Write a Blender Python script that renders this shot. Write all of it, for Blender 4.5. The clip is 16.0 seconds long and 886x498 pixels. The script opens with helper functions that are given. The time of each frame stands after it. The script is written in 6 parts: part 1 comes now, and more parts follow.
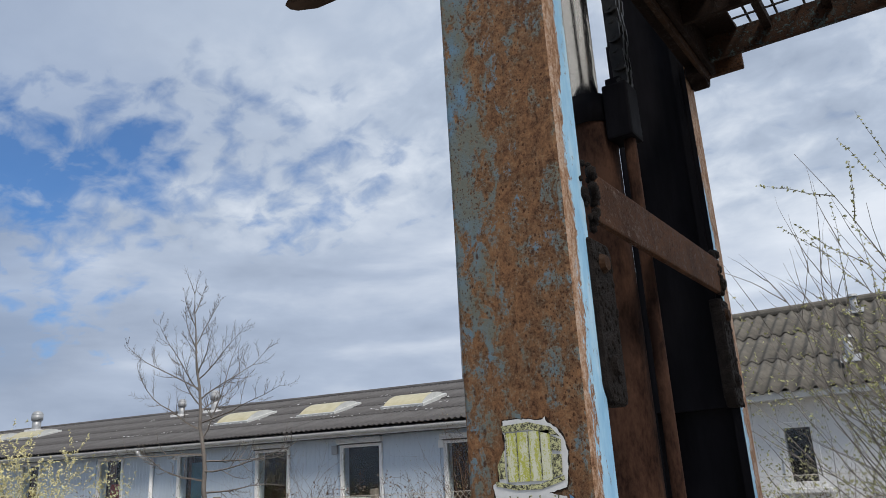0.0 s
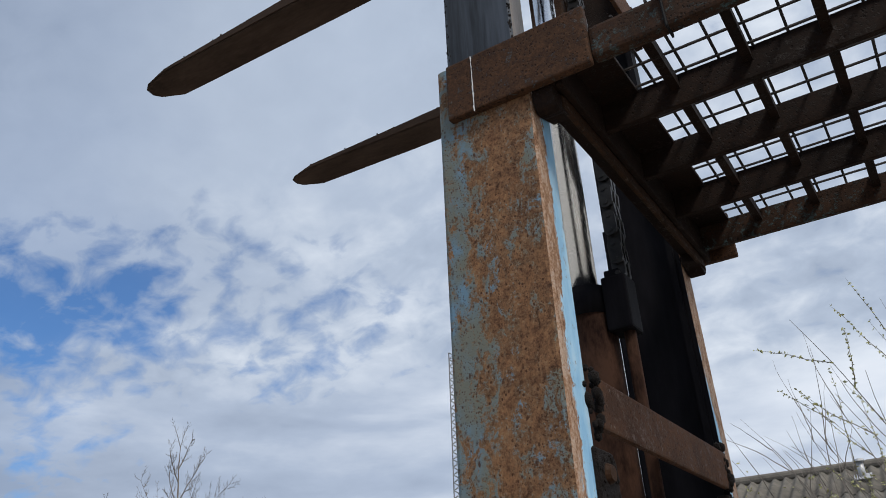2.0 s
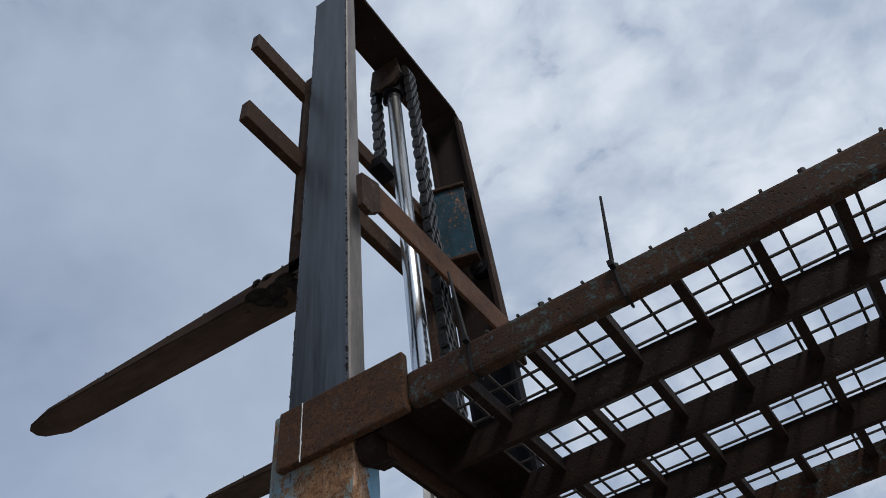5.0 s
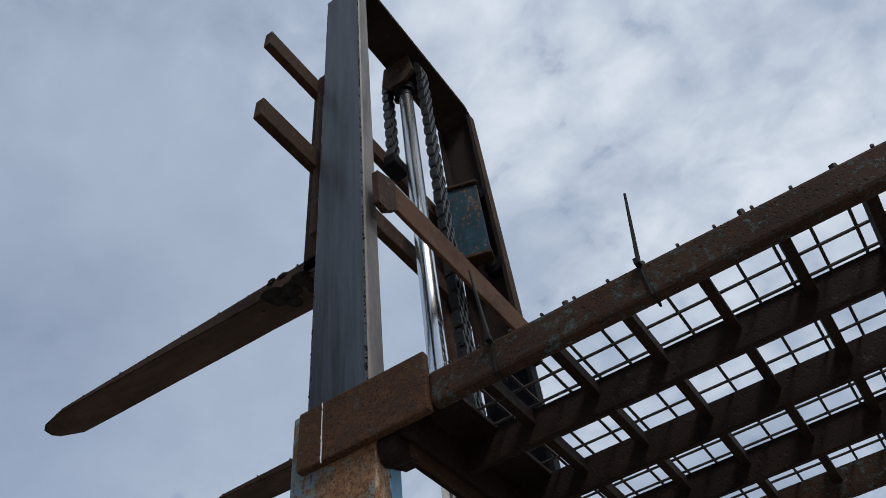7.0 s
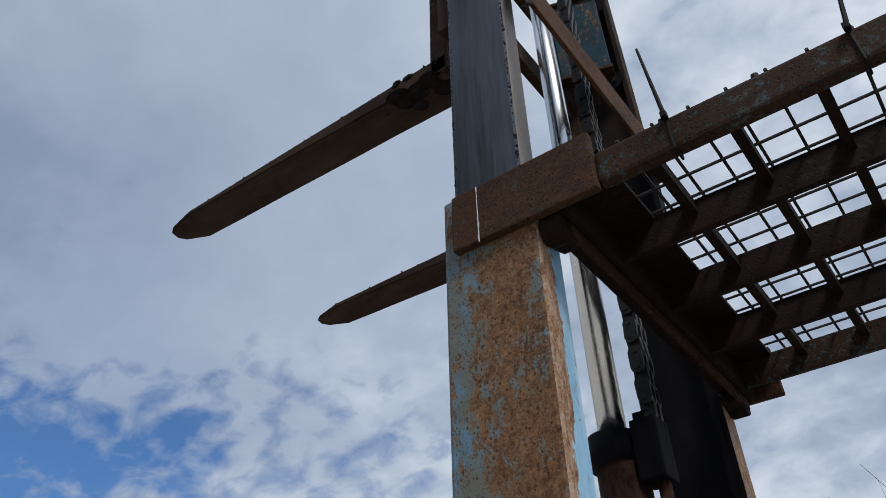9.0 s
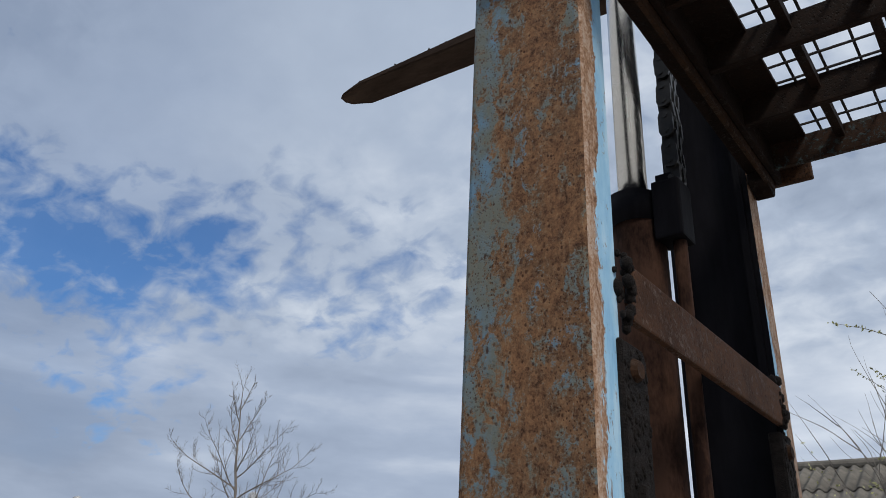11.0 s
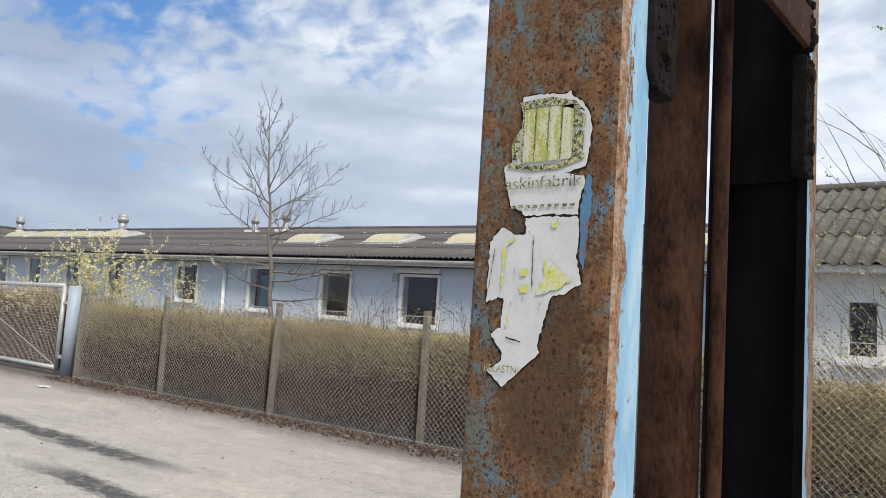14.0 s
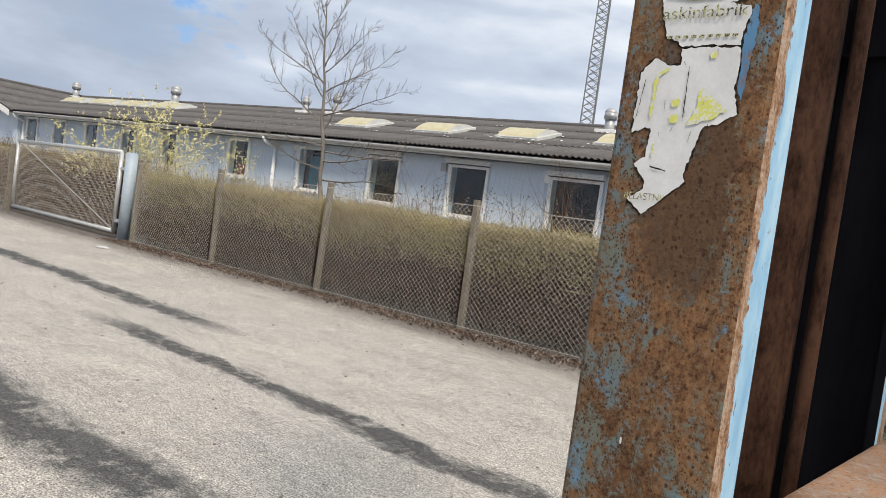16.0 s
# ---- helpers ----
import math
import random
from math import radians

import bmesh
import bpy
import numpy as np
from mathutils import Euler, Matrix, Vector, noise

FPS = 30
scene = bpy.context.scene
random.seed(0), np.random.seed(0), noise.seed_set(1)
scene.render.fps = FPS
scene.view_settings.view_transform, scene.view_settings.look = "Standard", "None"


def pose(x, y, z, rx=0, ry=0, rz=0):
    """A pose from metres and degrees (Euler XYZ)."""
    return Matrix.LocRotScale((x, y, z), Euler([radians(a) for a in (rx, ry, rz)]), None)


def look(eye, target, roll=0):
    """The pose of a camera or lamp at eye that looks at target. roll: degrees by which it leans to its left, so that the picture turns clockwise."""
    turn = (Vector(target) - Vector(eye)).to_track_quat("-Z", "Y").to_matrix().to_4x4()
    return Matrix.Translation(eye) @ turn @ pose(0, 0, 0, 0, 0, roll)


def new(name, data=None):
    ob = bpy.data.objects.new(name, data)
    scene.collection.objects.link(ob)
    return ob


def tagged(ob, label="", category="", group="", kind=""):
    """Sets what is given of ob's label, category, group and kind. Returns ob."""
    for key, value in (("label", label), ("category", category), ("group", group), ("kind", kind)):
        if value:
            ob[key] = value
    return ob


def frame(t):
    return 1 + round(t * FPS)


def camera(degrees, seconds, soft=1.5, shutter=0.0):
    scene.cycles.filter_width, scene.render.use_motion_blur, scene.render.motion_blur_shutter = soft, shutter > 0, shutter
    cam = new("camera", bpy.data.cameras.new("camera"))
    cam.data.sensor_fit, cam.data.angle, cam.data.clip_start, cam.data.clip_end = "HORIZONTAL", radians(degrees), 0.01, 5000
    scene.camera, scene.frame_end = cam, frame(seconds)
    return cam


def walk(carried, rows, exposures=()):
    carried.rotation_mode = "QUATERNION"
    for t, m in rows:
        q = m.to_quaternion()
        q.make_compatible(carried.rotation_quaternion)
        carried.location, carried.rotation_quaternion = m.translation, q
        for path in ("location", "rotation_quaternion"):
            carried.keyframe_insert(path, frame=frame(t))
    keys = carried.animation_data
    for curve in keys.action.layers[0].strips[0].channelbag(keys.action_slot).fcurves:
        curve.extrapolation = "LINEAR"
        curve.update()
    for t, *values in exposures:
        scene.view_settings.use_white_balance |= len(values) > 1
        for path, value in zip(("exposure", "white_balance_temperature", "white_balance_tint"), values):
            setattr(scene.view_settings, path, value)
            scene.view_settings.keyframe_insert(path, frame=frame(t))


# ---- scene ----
cam = camera(61.0, 16.0, soft=0.9)
ROWS = [
    (0.0, -0.196, 0.063, 1.622, 32.73, 17.00, 3.13),
    (0.5, -0.197, 0.059, 1.636, 32.15, 19.97, 2.96),
    (1.0, -0.195, 0.048, 1.656, 32.06, 23.10, 2.68),
    (1.5, -0.199, 0.038, 1.666, 32.28, 25.91, 2.47),
    (2.0, -0.188, 0.039, 1.681, 32.06, 28.34, 2.39),
    (2.5, -0.169, 0.048, 1.689, 32.17, 31.13, 2.52),
    (3.0, -0.156, 0.049, 1.699, 31.93, 34.59, 3.06),
    (3.5, -0.065, 0.094, 1.732, 32.09, 39.67, 3.88),
    (4.0, 0.019, 0.121, 1.738, 33.06, 46.70, 5.27),
    (4.5, 0.020, 0.123, 1.737, 32.68, 50.03, 5.81),
    (7.0, -0.002, 0.118, 1.751, 33.12, 49.92, 5.57),
    (7.5, -0.017, 0.123, 1.749, 33.65, 48.35, 4.79),
    (8.0, -0.044, 0.122, 1.737, 34.35, 46.06, 3.90),
    (8.5, -0.117, 0.122, 1.715, 35.27, 42.85, 2.66),
    (8.7, -0.142, 0.123, 1.713, 35.52, 41.23, 2.01),
    (10.8, -0.220, 0.174, 1.648, 34.86, 27.97, -2.30),
    (11.0, -0.216, 0.194, 1.630, 35.32, 25.74, -2.65),
    (11.5, -0.223, 0.185, 1.540, 37.21, 18.98, -2.00),
    (12.0, -0.242, 0.226, 1.502, 39.20, 13.75, -0.92),
    (12.5, -0.225, 0.233, 1.494, 37.81, 11.80, -1.05),
    (13.0, -0.228, 0.238, 1.485, 36.48, 10.27, -1.90),
    (13.5, -0.224, 0.244, 1.473, 35.84, 8.10, -2.65),
    (14.0, -0.223, 0.212, 1.460, 36.98, 5.43, -3.60),
    (14.5, -0.243, 0.165, 1.427, 39.25, 2.70, -4.41),
    (15.0, -0.235, 0.122, 1.408, 41.00, 0.29, -5.58),
    (15.5, -0.273, 0.134, 1.387, 41.51, -1.55, -6.72),
    (16.0, -0.281, 0.135, 1.378, 40.09, -2.89, -7.80),
]
EXPOSURES = [(0.0, -0.02, 6500, 10), (3.0, -0.03, 6400, 10), (4.5, -0.2, 6300, 10), (8.0, -0.25, 6300, 10), (11.0, -0.17, 6400, 10), (12.5, 0.12, 6500, 10), (16.0, 0.38, 7000, 10)]
walk(cam, [(t, pose(x, y, z, 90 + pitch, roll, yaw)) for t, x, y, z, yaw, pitch, roll in ROWS], EXPOSURES)

# ---- world and sun ----
SUN_DIR = Vector((0.53, -0.33, 0.78)).normalized()


def nodes_of(owner):
    owner.use_nodes = True
    tree = owner.node_tree
    tree.nodes.clear()
    return tree


def math_node(tree, op, a, b=None, c=None, clamp=False):
    n = tree.nodes.new("ShaderNodeMath")
    n.operation = op
    n.use_clamp = clamp
    for i, v in enumerate((a, b, c)):
        if v is None:
            continue
        if isinstance(v, (int, float)):
            n.inputs[i].default_value = v
        else:
            tree.links.new(v, n.inputs[i])
    return n.outputs[0]


def ramp(tree, fac, stops):
    n = tree.nodes.new("ShaderNodeValToRGB")
    tree.links.new(fac, n.inputs[0])
    el = n.color_ramp.elements
    while len(el) < len(stops):
        el.new(0.5)
    for e, (p, c) in zip(el, stops):
        e.position = p
        e.color = (*c, 1) if len(c) == 3 else c
    return n.outputs[0]


def grey(tree, fac, lo, hi):
    """0 below lo, 1 above hi."""
    n = tree.nodes.new("ShaderNodeMapRange")
    tree.links.new(fac, n.inputs[0])
    n.inputs[1].default_value, n.inputs[2].default_value = lo, hi
    return n.outputs[0]


def mixc(tree, fac, a, b, blend="MIX"):
    n = tree.nodes.new("ShaderNodeMix")
    n.data_type, n.blend_type = "RGBA", blend
    for sock, v in ((n.inputs[0], fac), (n.inputs[6], a), (n.inputs[7], b)):
        if isinstance(v, (int, float)):
            sock.default_value = v
        elif isinstance(v, tuple):
            sock.default_value = (*v, 1)
        else:
            tree.links.new(v, sock)
    return n.outputs[2]


def noise_tex(tree, vec, scale, detail=6, rough=0.6, distort=0.0):
    n = tree.nodes.new("ShaderNodeTexNoise")
    tree.links.new(vec, n.inputs["Vector"])
    n.inputs["Scale"].default_value, n.inputs["Detail"].default_value = scale, detail
    n.inputs["Roughness"].default_value, n.inputs["Distortion"].default_value = rough, distort
    return n.outputs["Fac"]


def mapped(tree, vec, scale=(1, 1, 1), loc=(0, 0, 0)):
    n = tree.nodes.new("ShaderNodeMapping")
    tree.links.new(vec, n.inputs[0])
    n.inputs["Scale"].default_value, n.inputs["Location"].default_value = scale, loc
    return n.outputs[0]


world = bpy.data.worlds.new("sky")
scene.world = world
wt = nodes_of(world)
geo = wt.nodes.new("ShaderNodeTexCoord")
sep = wt.nodes.new("ShaderNodeSeparateXYZ")
wt.links.new(geo.outputs["Generated"], sep.inputs[0])
up = math_node(wt, "ADD", math_node(wt, "MAXIMUM", sep.outputs[2], 0.0), 0.42)
flat = wt.nodes.new("ShaderNodeCombineXYZ")
wt.links.new(math_node(wt, "DIVIDE", sep.outputs[0], up), flat.inputs[0])
wt.links.new(math_node(wt, "DIVIDE", sep.outputs[1], up), flat.inputs[1])
big = noise_tex(wt, mapped(wt, flat.outputs[0], (1, 1, 1), (3.1, 0.4, 0)), 1.6, 5, 0.55)
fine = noise_tex(wt, mapped(wt, flat.outputs[0], (1, 1.15, 1), (0.7, 5.2, 0)), 16.0, 6, 0.52, 0.35)


# ragged edges for the regions of the sky
ragged_noise = wt.nodes.new("ShaderNodeTexNoise")
wt.links.new(mapped(wt, geo.outputs["Generated"], (1, 1, 1.6)), ragged_noise.inputs["Vector"])
ragged_noise.inputs["Scale"].default_value, ragged_noise.inputs["Detail"].default_value = 4.2, 5
shifted = wt.nodes.new("ShaderNodeVectorMath")
shifted.operation = "MULTIPLY_ADD"
wt.links.new(ragged_noise.outputs["Color"], shifted.inputs[0])
shifted.inputs[1].default_value = (0.55, 0.55, 0.42)
wt.links.new(geo.outputs["Generated"], shifted.inputs[2])
centred = wt.nodes.new("ShaderNodeVectorMath")
centred.operation = "SUBTRACT"
wt.links.new(shifted.outputs[0], centred.inputs[0])
centred.inputs[1].default_value = (0.275, 0.275, 0.21)
level = wt.nodes.new("ShaderNodeVectorMath")
level.operation = "NORMALIZE"
wt.links.new(centred.outputs[0], level.inputs[0])
warped = level.outputs[0]


def toward(vec, lo, hi):
    d = wt.nodes.new("ShaderNodeVectorMath")
    d.operation = "DOT_PRODUCT"
    wt.links.new(warped, d.inputs[0])
    d.inputs[1].default_value = Vector(vec).normalized()
    return grey(wt, d.outputs["Value"], lo, hi)


blue_gap = math_node(wt, "MAXIMUM", toward((-0.900, 0.330, 0.345), 0.935, 0.985), math_node(wt, "MULTIPLY", toward((-0.60, 0.61, 0.50), 0.985, 0.998), 0.35))
mottled = toward((-0.74, 0.54, 0.42), 0.93, 0.985)
# the broken clouds end at a ragged height; smooth grey overcast lies above them
reach = grey(wt, math_node(wt, "ADD", sep.outputs[2], math_node(wt, "MULTIPLY", math_node(wt, "SUBTRACT", big, 0.5), 0.25)), 0.60, 0.47)
blue_gap = math_node(wt, "MULTIPLY", blue_gap, reach)
mottled = math_node(wt, "MULTIPLY", mottled, reach)
thin = math_node(wt, "MULTIPLY", toward((-0.83, 0.22, 0.51), 0.92, 0.985), 0.5)
overcast = math_node(wt, "MULTIPLY", toward((-0.58, 0.42, 0.70), 0.91, 0.975), 0.92)
low = grey(wt, math_node(wt, "ADD", sep.outputs[2], math_node(wt, "MULTIPLY", math_node(wt, "SUBTRACT", big, 0.5), 0.22)), 0.345, 0.27)
cover = math_node(wt, "ADD", math_node(wt, "MULTIPLY", big, 0.25), math_node(wt, "MULTIPLY", fine, 0.8))
cover = math_node(wt, "ADD", cover, 0.09)
cover = math_node(wt, "SUBTRACT", cover, math_node(wt, "MULTIPLY", mottled, 0.17))
cover = math_node(wt, "SUBTRACT", cover, math_node(wt, "MULTIPLY", blue_gap, 0.175))
cover = math_node(wt, "ADD", cover, math_node(wt, "MULTIPLY", low, 0.22))
cover = math_node(wt, "ADD", cover, math_node(wt, "MULTIPLY", overcast, 0.2))
density = math_node(wt, "SUBTRACT", grey(wt, cover, 0.27, 0.52), math_node(wt, "MULTIPLY", thin, 0.5), clamp=True)
veil = math_node(wt, "MULTIPLY", math_node(wt, "SUBTRACT", 1.0, math_node(wt, "MULTIPLY", blue_gap, 0.72)), math_node(wt, "SUBTRACT", 0.46, math_node(wt, "MULTIPLY", mottled, 0.16)))
density = math_node(wt, "ADD", veil, math_node(wt, "MULTIPLY", density, math_node(wt, "SUBTRACT", 1.0, veil)))
shade = noise_tex(wt, mapped(wt, flat.outputs[0], (1, 1, 1), (8.3, 1.7, 0)), 3.2, 6, 0.55, 0.3)
sunny = toward((0.45, 0.50, 0.74), -0.3, 1.0)
shade = math_node(wt, "ADD", math_node(wt, "MULTIPLY", math_node(wt, "SUBTRACT", shade, 0.5), math_node(wt, "SUBTRACT", 1.0, math_node(wt, "MULTIPLY", overcast, 0.8))), 0.5)
tone = math_node(wt, "ADD", math_node(wt, "SUBTRACT", math_node(wt, "MULTIPLY", shade, 0.82), 0.09), math_node(wt, "MULTIPLY", sunny, 0.40))
puffs = math_node(wt, "MULTIPLY", math_node(wt, "SUBTRACT", fine, 0.5), math_node(wt, "SUBTRACT", 0.42, math_node(wt, "MULTIPLY", overcast, 0.36)))
tone = math_node(wt, "ADD", tone, math_node(wt, "ADD", puffs, 0.045))
tone = math_node(wt, "ADD", tone, math_node(wt, "MULTIPLY", mottled, 0.08))
layers = noise_tex(wt, mapped(wt, geo.outputs["Generated"], (1.4, 1.4, 5.0), (0.3, 2.1, 0.6)), 3.0, 6, 0.52, 0.2)
bank = math_node(wt, "ADD", math_node(wt, "MULTIPLY", math_node(wt, "SUBTRACT", layers, 0.5), 0.78), math_node(wt, "ADD", math_node(wt, "MULTIPLY", sunny, 0.44), 0.46))
keep = math_node(wt, "SUBTRACT", 1.0, low)
tone = math_node(wt, "ADD", math_node(wt, "MULTIPLY", tone, keep), math_node(wt, "MULTIPLY", bank, low))
cloud = ramp(wt, tone, [(0.28, (0.30, 0.37, 0.49)), (0.46, (0.345, 0.415, 0.535)), (0.64, (0.47, 0.55, 0.68)), (0.86, (0.79, 0.85, 0.93)), (1.0, (0.95, 0.98, 1.02))])
cloud = mixc(wt, low, cloud, mixc(wt, 1.0, cloud, (0.93, 0.94, 0.965), "MULTIPLY"))
sky = wt.nodes.new("ShaderNodeTexSky")
sky.sky_type, sky.sun_disc = "NISHITA", False
sky.ozone_density = 3.0
sky.sun_elevation = math.asin(SUN_DIR.z)
sky.sun_rotation = math.atan2(SUN_DIR.x, SUN_DIR.y)
bg_sky = wt.nodes.new("ShaderNodeBackground")
wt.links.new(mixc(wt, 1.0, sky.outputs[0], (0.50, 0.86, 1.20), "MULTIPLY"), bg_sky.inputs[0])
bg_sky.inputs[1].default_value = 0.11
bg_cloud = wt.nodes.new("ShaderNodeBackground")
wt.links.new(cloud, bg_cloud.inputs[0])
bg_cloud.inputs[1].default_value = 1.0
both = wt.nodes.new("ShaderNodeMixShader")
wt.links.new(density, both.inputs[0])
wt.links.new(bg_sky.outputs[0], both.inputs[1])
wt.links.new(bg_cloud.outputs[0], both.inputs[2])
out = wt.nodes.new("ShaderNodeOutputWorld")
wt.links.new(both.outputs[0], out.inputs[0])

sun = new("sun", bpy.data.lights.new("sun", "SUN"))
sun.data.energy, sun.data.angle, sun.data.color = 2.7, radians(14), (1.0, 0.93, 0.84)
sun.matrix_world = look(SUN_DIR * 60, (0, 0, 0))


# ---- materials ----
def principled(name):
    m = bpy.data.materials.new(name)
    tree = nodes_of(m)
    p = tree.nodes.new("ShaderNodeBsdfPrincipled")
    o = tree.nodes.new("ShaderNodeOutputMaterial")
    tree.links.new(p.outputs[0], o.inputs[0])
    tc = tree.nodes.new("ShaderNodeTexCoord")
    return m, tree, p, tc.outputs["Object"]


def put(tree, sock, v):
    if isinstance(v, (int, float)):
        sock.default_value = v
    elif isinstance(v, tuple):
        sock.default_value = (*v, 1)
    else:
        tree.links.new(v, sock)


def bump(tree, p, height, strength=0.4, distance=0.004):
    b = tree.nodes.new("ShaderNodeBump")
    b.inputs["Strength"].default_value, b.inputs["Distance"].default_value = strength, distance
    tree.links.new(height, b.inputs["Height"])
    tree.links.new(b.outputs[0], p.inputs["Normal"])


def plain(name, dark, light, scale=8.0, rough=0.6, metal=0.0, relief=0.3, depth=0.003, stretch=(1, 1, 1), spec=0.5, band=(0.36, 0.64)):
    """Two tones mixed by noise at two sizes, with fine relief."""
    m, t, p, co = principled(name)
    v = mapped(t, co, stretch)
    a = noise_tex(t, v, scale, 8, 0.65)
    b = noise_tex(t, v, scale * 9, 4, 0.6)
    f = math_node(t, "ADD", math_node(t, "MULTIPLY", a, 0.7), math_node(t, "MULTIPLY", b, 0.3))
    put(t, p.inputs["Base Color"], ramp(t, f, [(band[0], dark), (band[1], light)]))
    put(t, p.inputs["Roughness"], math_node(t, "ADD", math_node(t, "MULTIPLY", b, 0.25), rough - 0.12))
    p.inputs["Metallic"].default_value = metal
    p.inputs["Specular IOR Level"].default_value = spec
    bump(t, p, f, relief, depth)
    return m


def rusty_paint(name, paint_a, paint_b, amount, rust_dark=(0.085, 0.04, 0.022), rust_light=(0.30, 0.155, 0.07), streak=0.45, spots=1.0, spec=0.14):
    """Faded paint eaten by rust: broad worn areas, streaks, pits."""
    m, t, p, co = principled(name)
    v = mapped(t, co, (1, 1, streak))
    broad = noise_tex(t, v, 12.0, 6, 0.6, 0.3)
    patch = noise_tex(t, v, 78.0, 6, 0.68, 0.3)
    speck = noise_tex(t, v, 230.0, 4, 0.7)
    eaten = math_node(t, "ADD", math_node(t, "MULTIPLY", broad, 0.34), math_node(t, "MULTIPLY", patch, 0.66))
    eaten = math_node(t, "ADD", eaten, math_node(t, "MULTIPLY", math_node(t, "SUBTRACT", speck, 0.5), 0.42))
    mask = grey(t, eaten, 0.485 - amount, 0.625 - amount)
    rust = ramp(t, math_node(t, "ADD", math_node(t, "MULTIPLY", patch, 0.5), math_node(t, "MULTIPLY", speck, 0.5)),
                [(0.34, rust_dark), (0.52, tuple((a + b) / 2 for a, b in zip(rust_dark, rust_light))), (0.68, rust_light)])
    paint = ramp(t, noise_tex(t, v, 22.0, 6, 0.6), [(0.35, paint_a), (0.65, paint_b)])
    pits = t.nodes.new("ShaderNodeTexVoronoi")
    pits.inputs["Scale"].default_value = 95.0
    t.links.new(mapped(t, co, (1, 1, 0.8)), pits.inputs["Vector"])
    pit = grey(t, pits.outputs["Distance"], 0.26, 0.14)
    pit = math_node(t, "MULTIPLY", pit, grey(t, patch, 0.42, 0.55))
    dots = t.nodes.new("ShaderNodeTexVoronoi")
    dots.inputs["Scale"].default_value = 210.0
    t.links.new(mapped(t, co, (1, 1, 0.7)), dots.inputs["Vector"])
    pit = math_node(t, "MAXIMUM", pit, math_node(t, "MULTIPLY", grey(t, dots.outputs["Distance"], 0.30, 0.16), grey(t, broad, 0.44, 0.56)))
    deep = ramp(t, noise_tex(t, v, 6.5, 4, 0.55, 0.4), [(0.40, (1.12, 1.1, 1.08)), (0.52, (1.0, 1.0, 1.0)), (0.66, (0.55, 0.52, 0.5))])
    rust = mixc(t, 1.0, rust, deep, "MULTIPLY")
    colour = mixc(t, mask, paint, rust)
    colour = mixc(t, math_node(t, "MULTIPLY", pit, 0.75 * spots), colour, tuple(c * 0.6 for c in rust_dark))
    put(t, p.inputs["Base Color"], colour)
    p.inputs["Specular IOR Level"].default_value = spec
    put(t, p.inputs["Roughness"], math_node(t, "ADD", math_node(t, "MULTIPLY", mask, 0.28), 0.5))
    h = math_node(t, "SUBTRACT", math_node(t, "MULTIPLY", mask, -0.6), math_node(t, "MULTIPLY", pit, 0.8))
    bump(t, p, math_node(t, "ADD", h, math_node(t, "MULTIPLY", speck, 0.5)), 0.55, 0.0016)
    return m



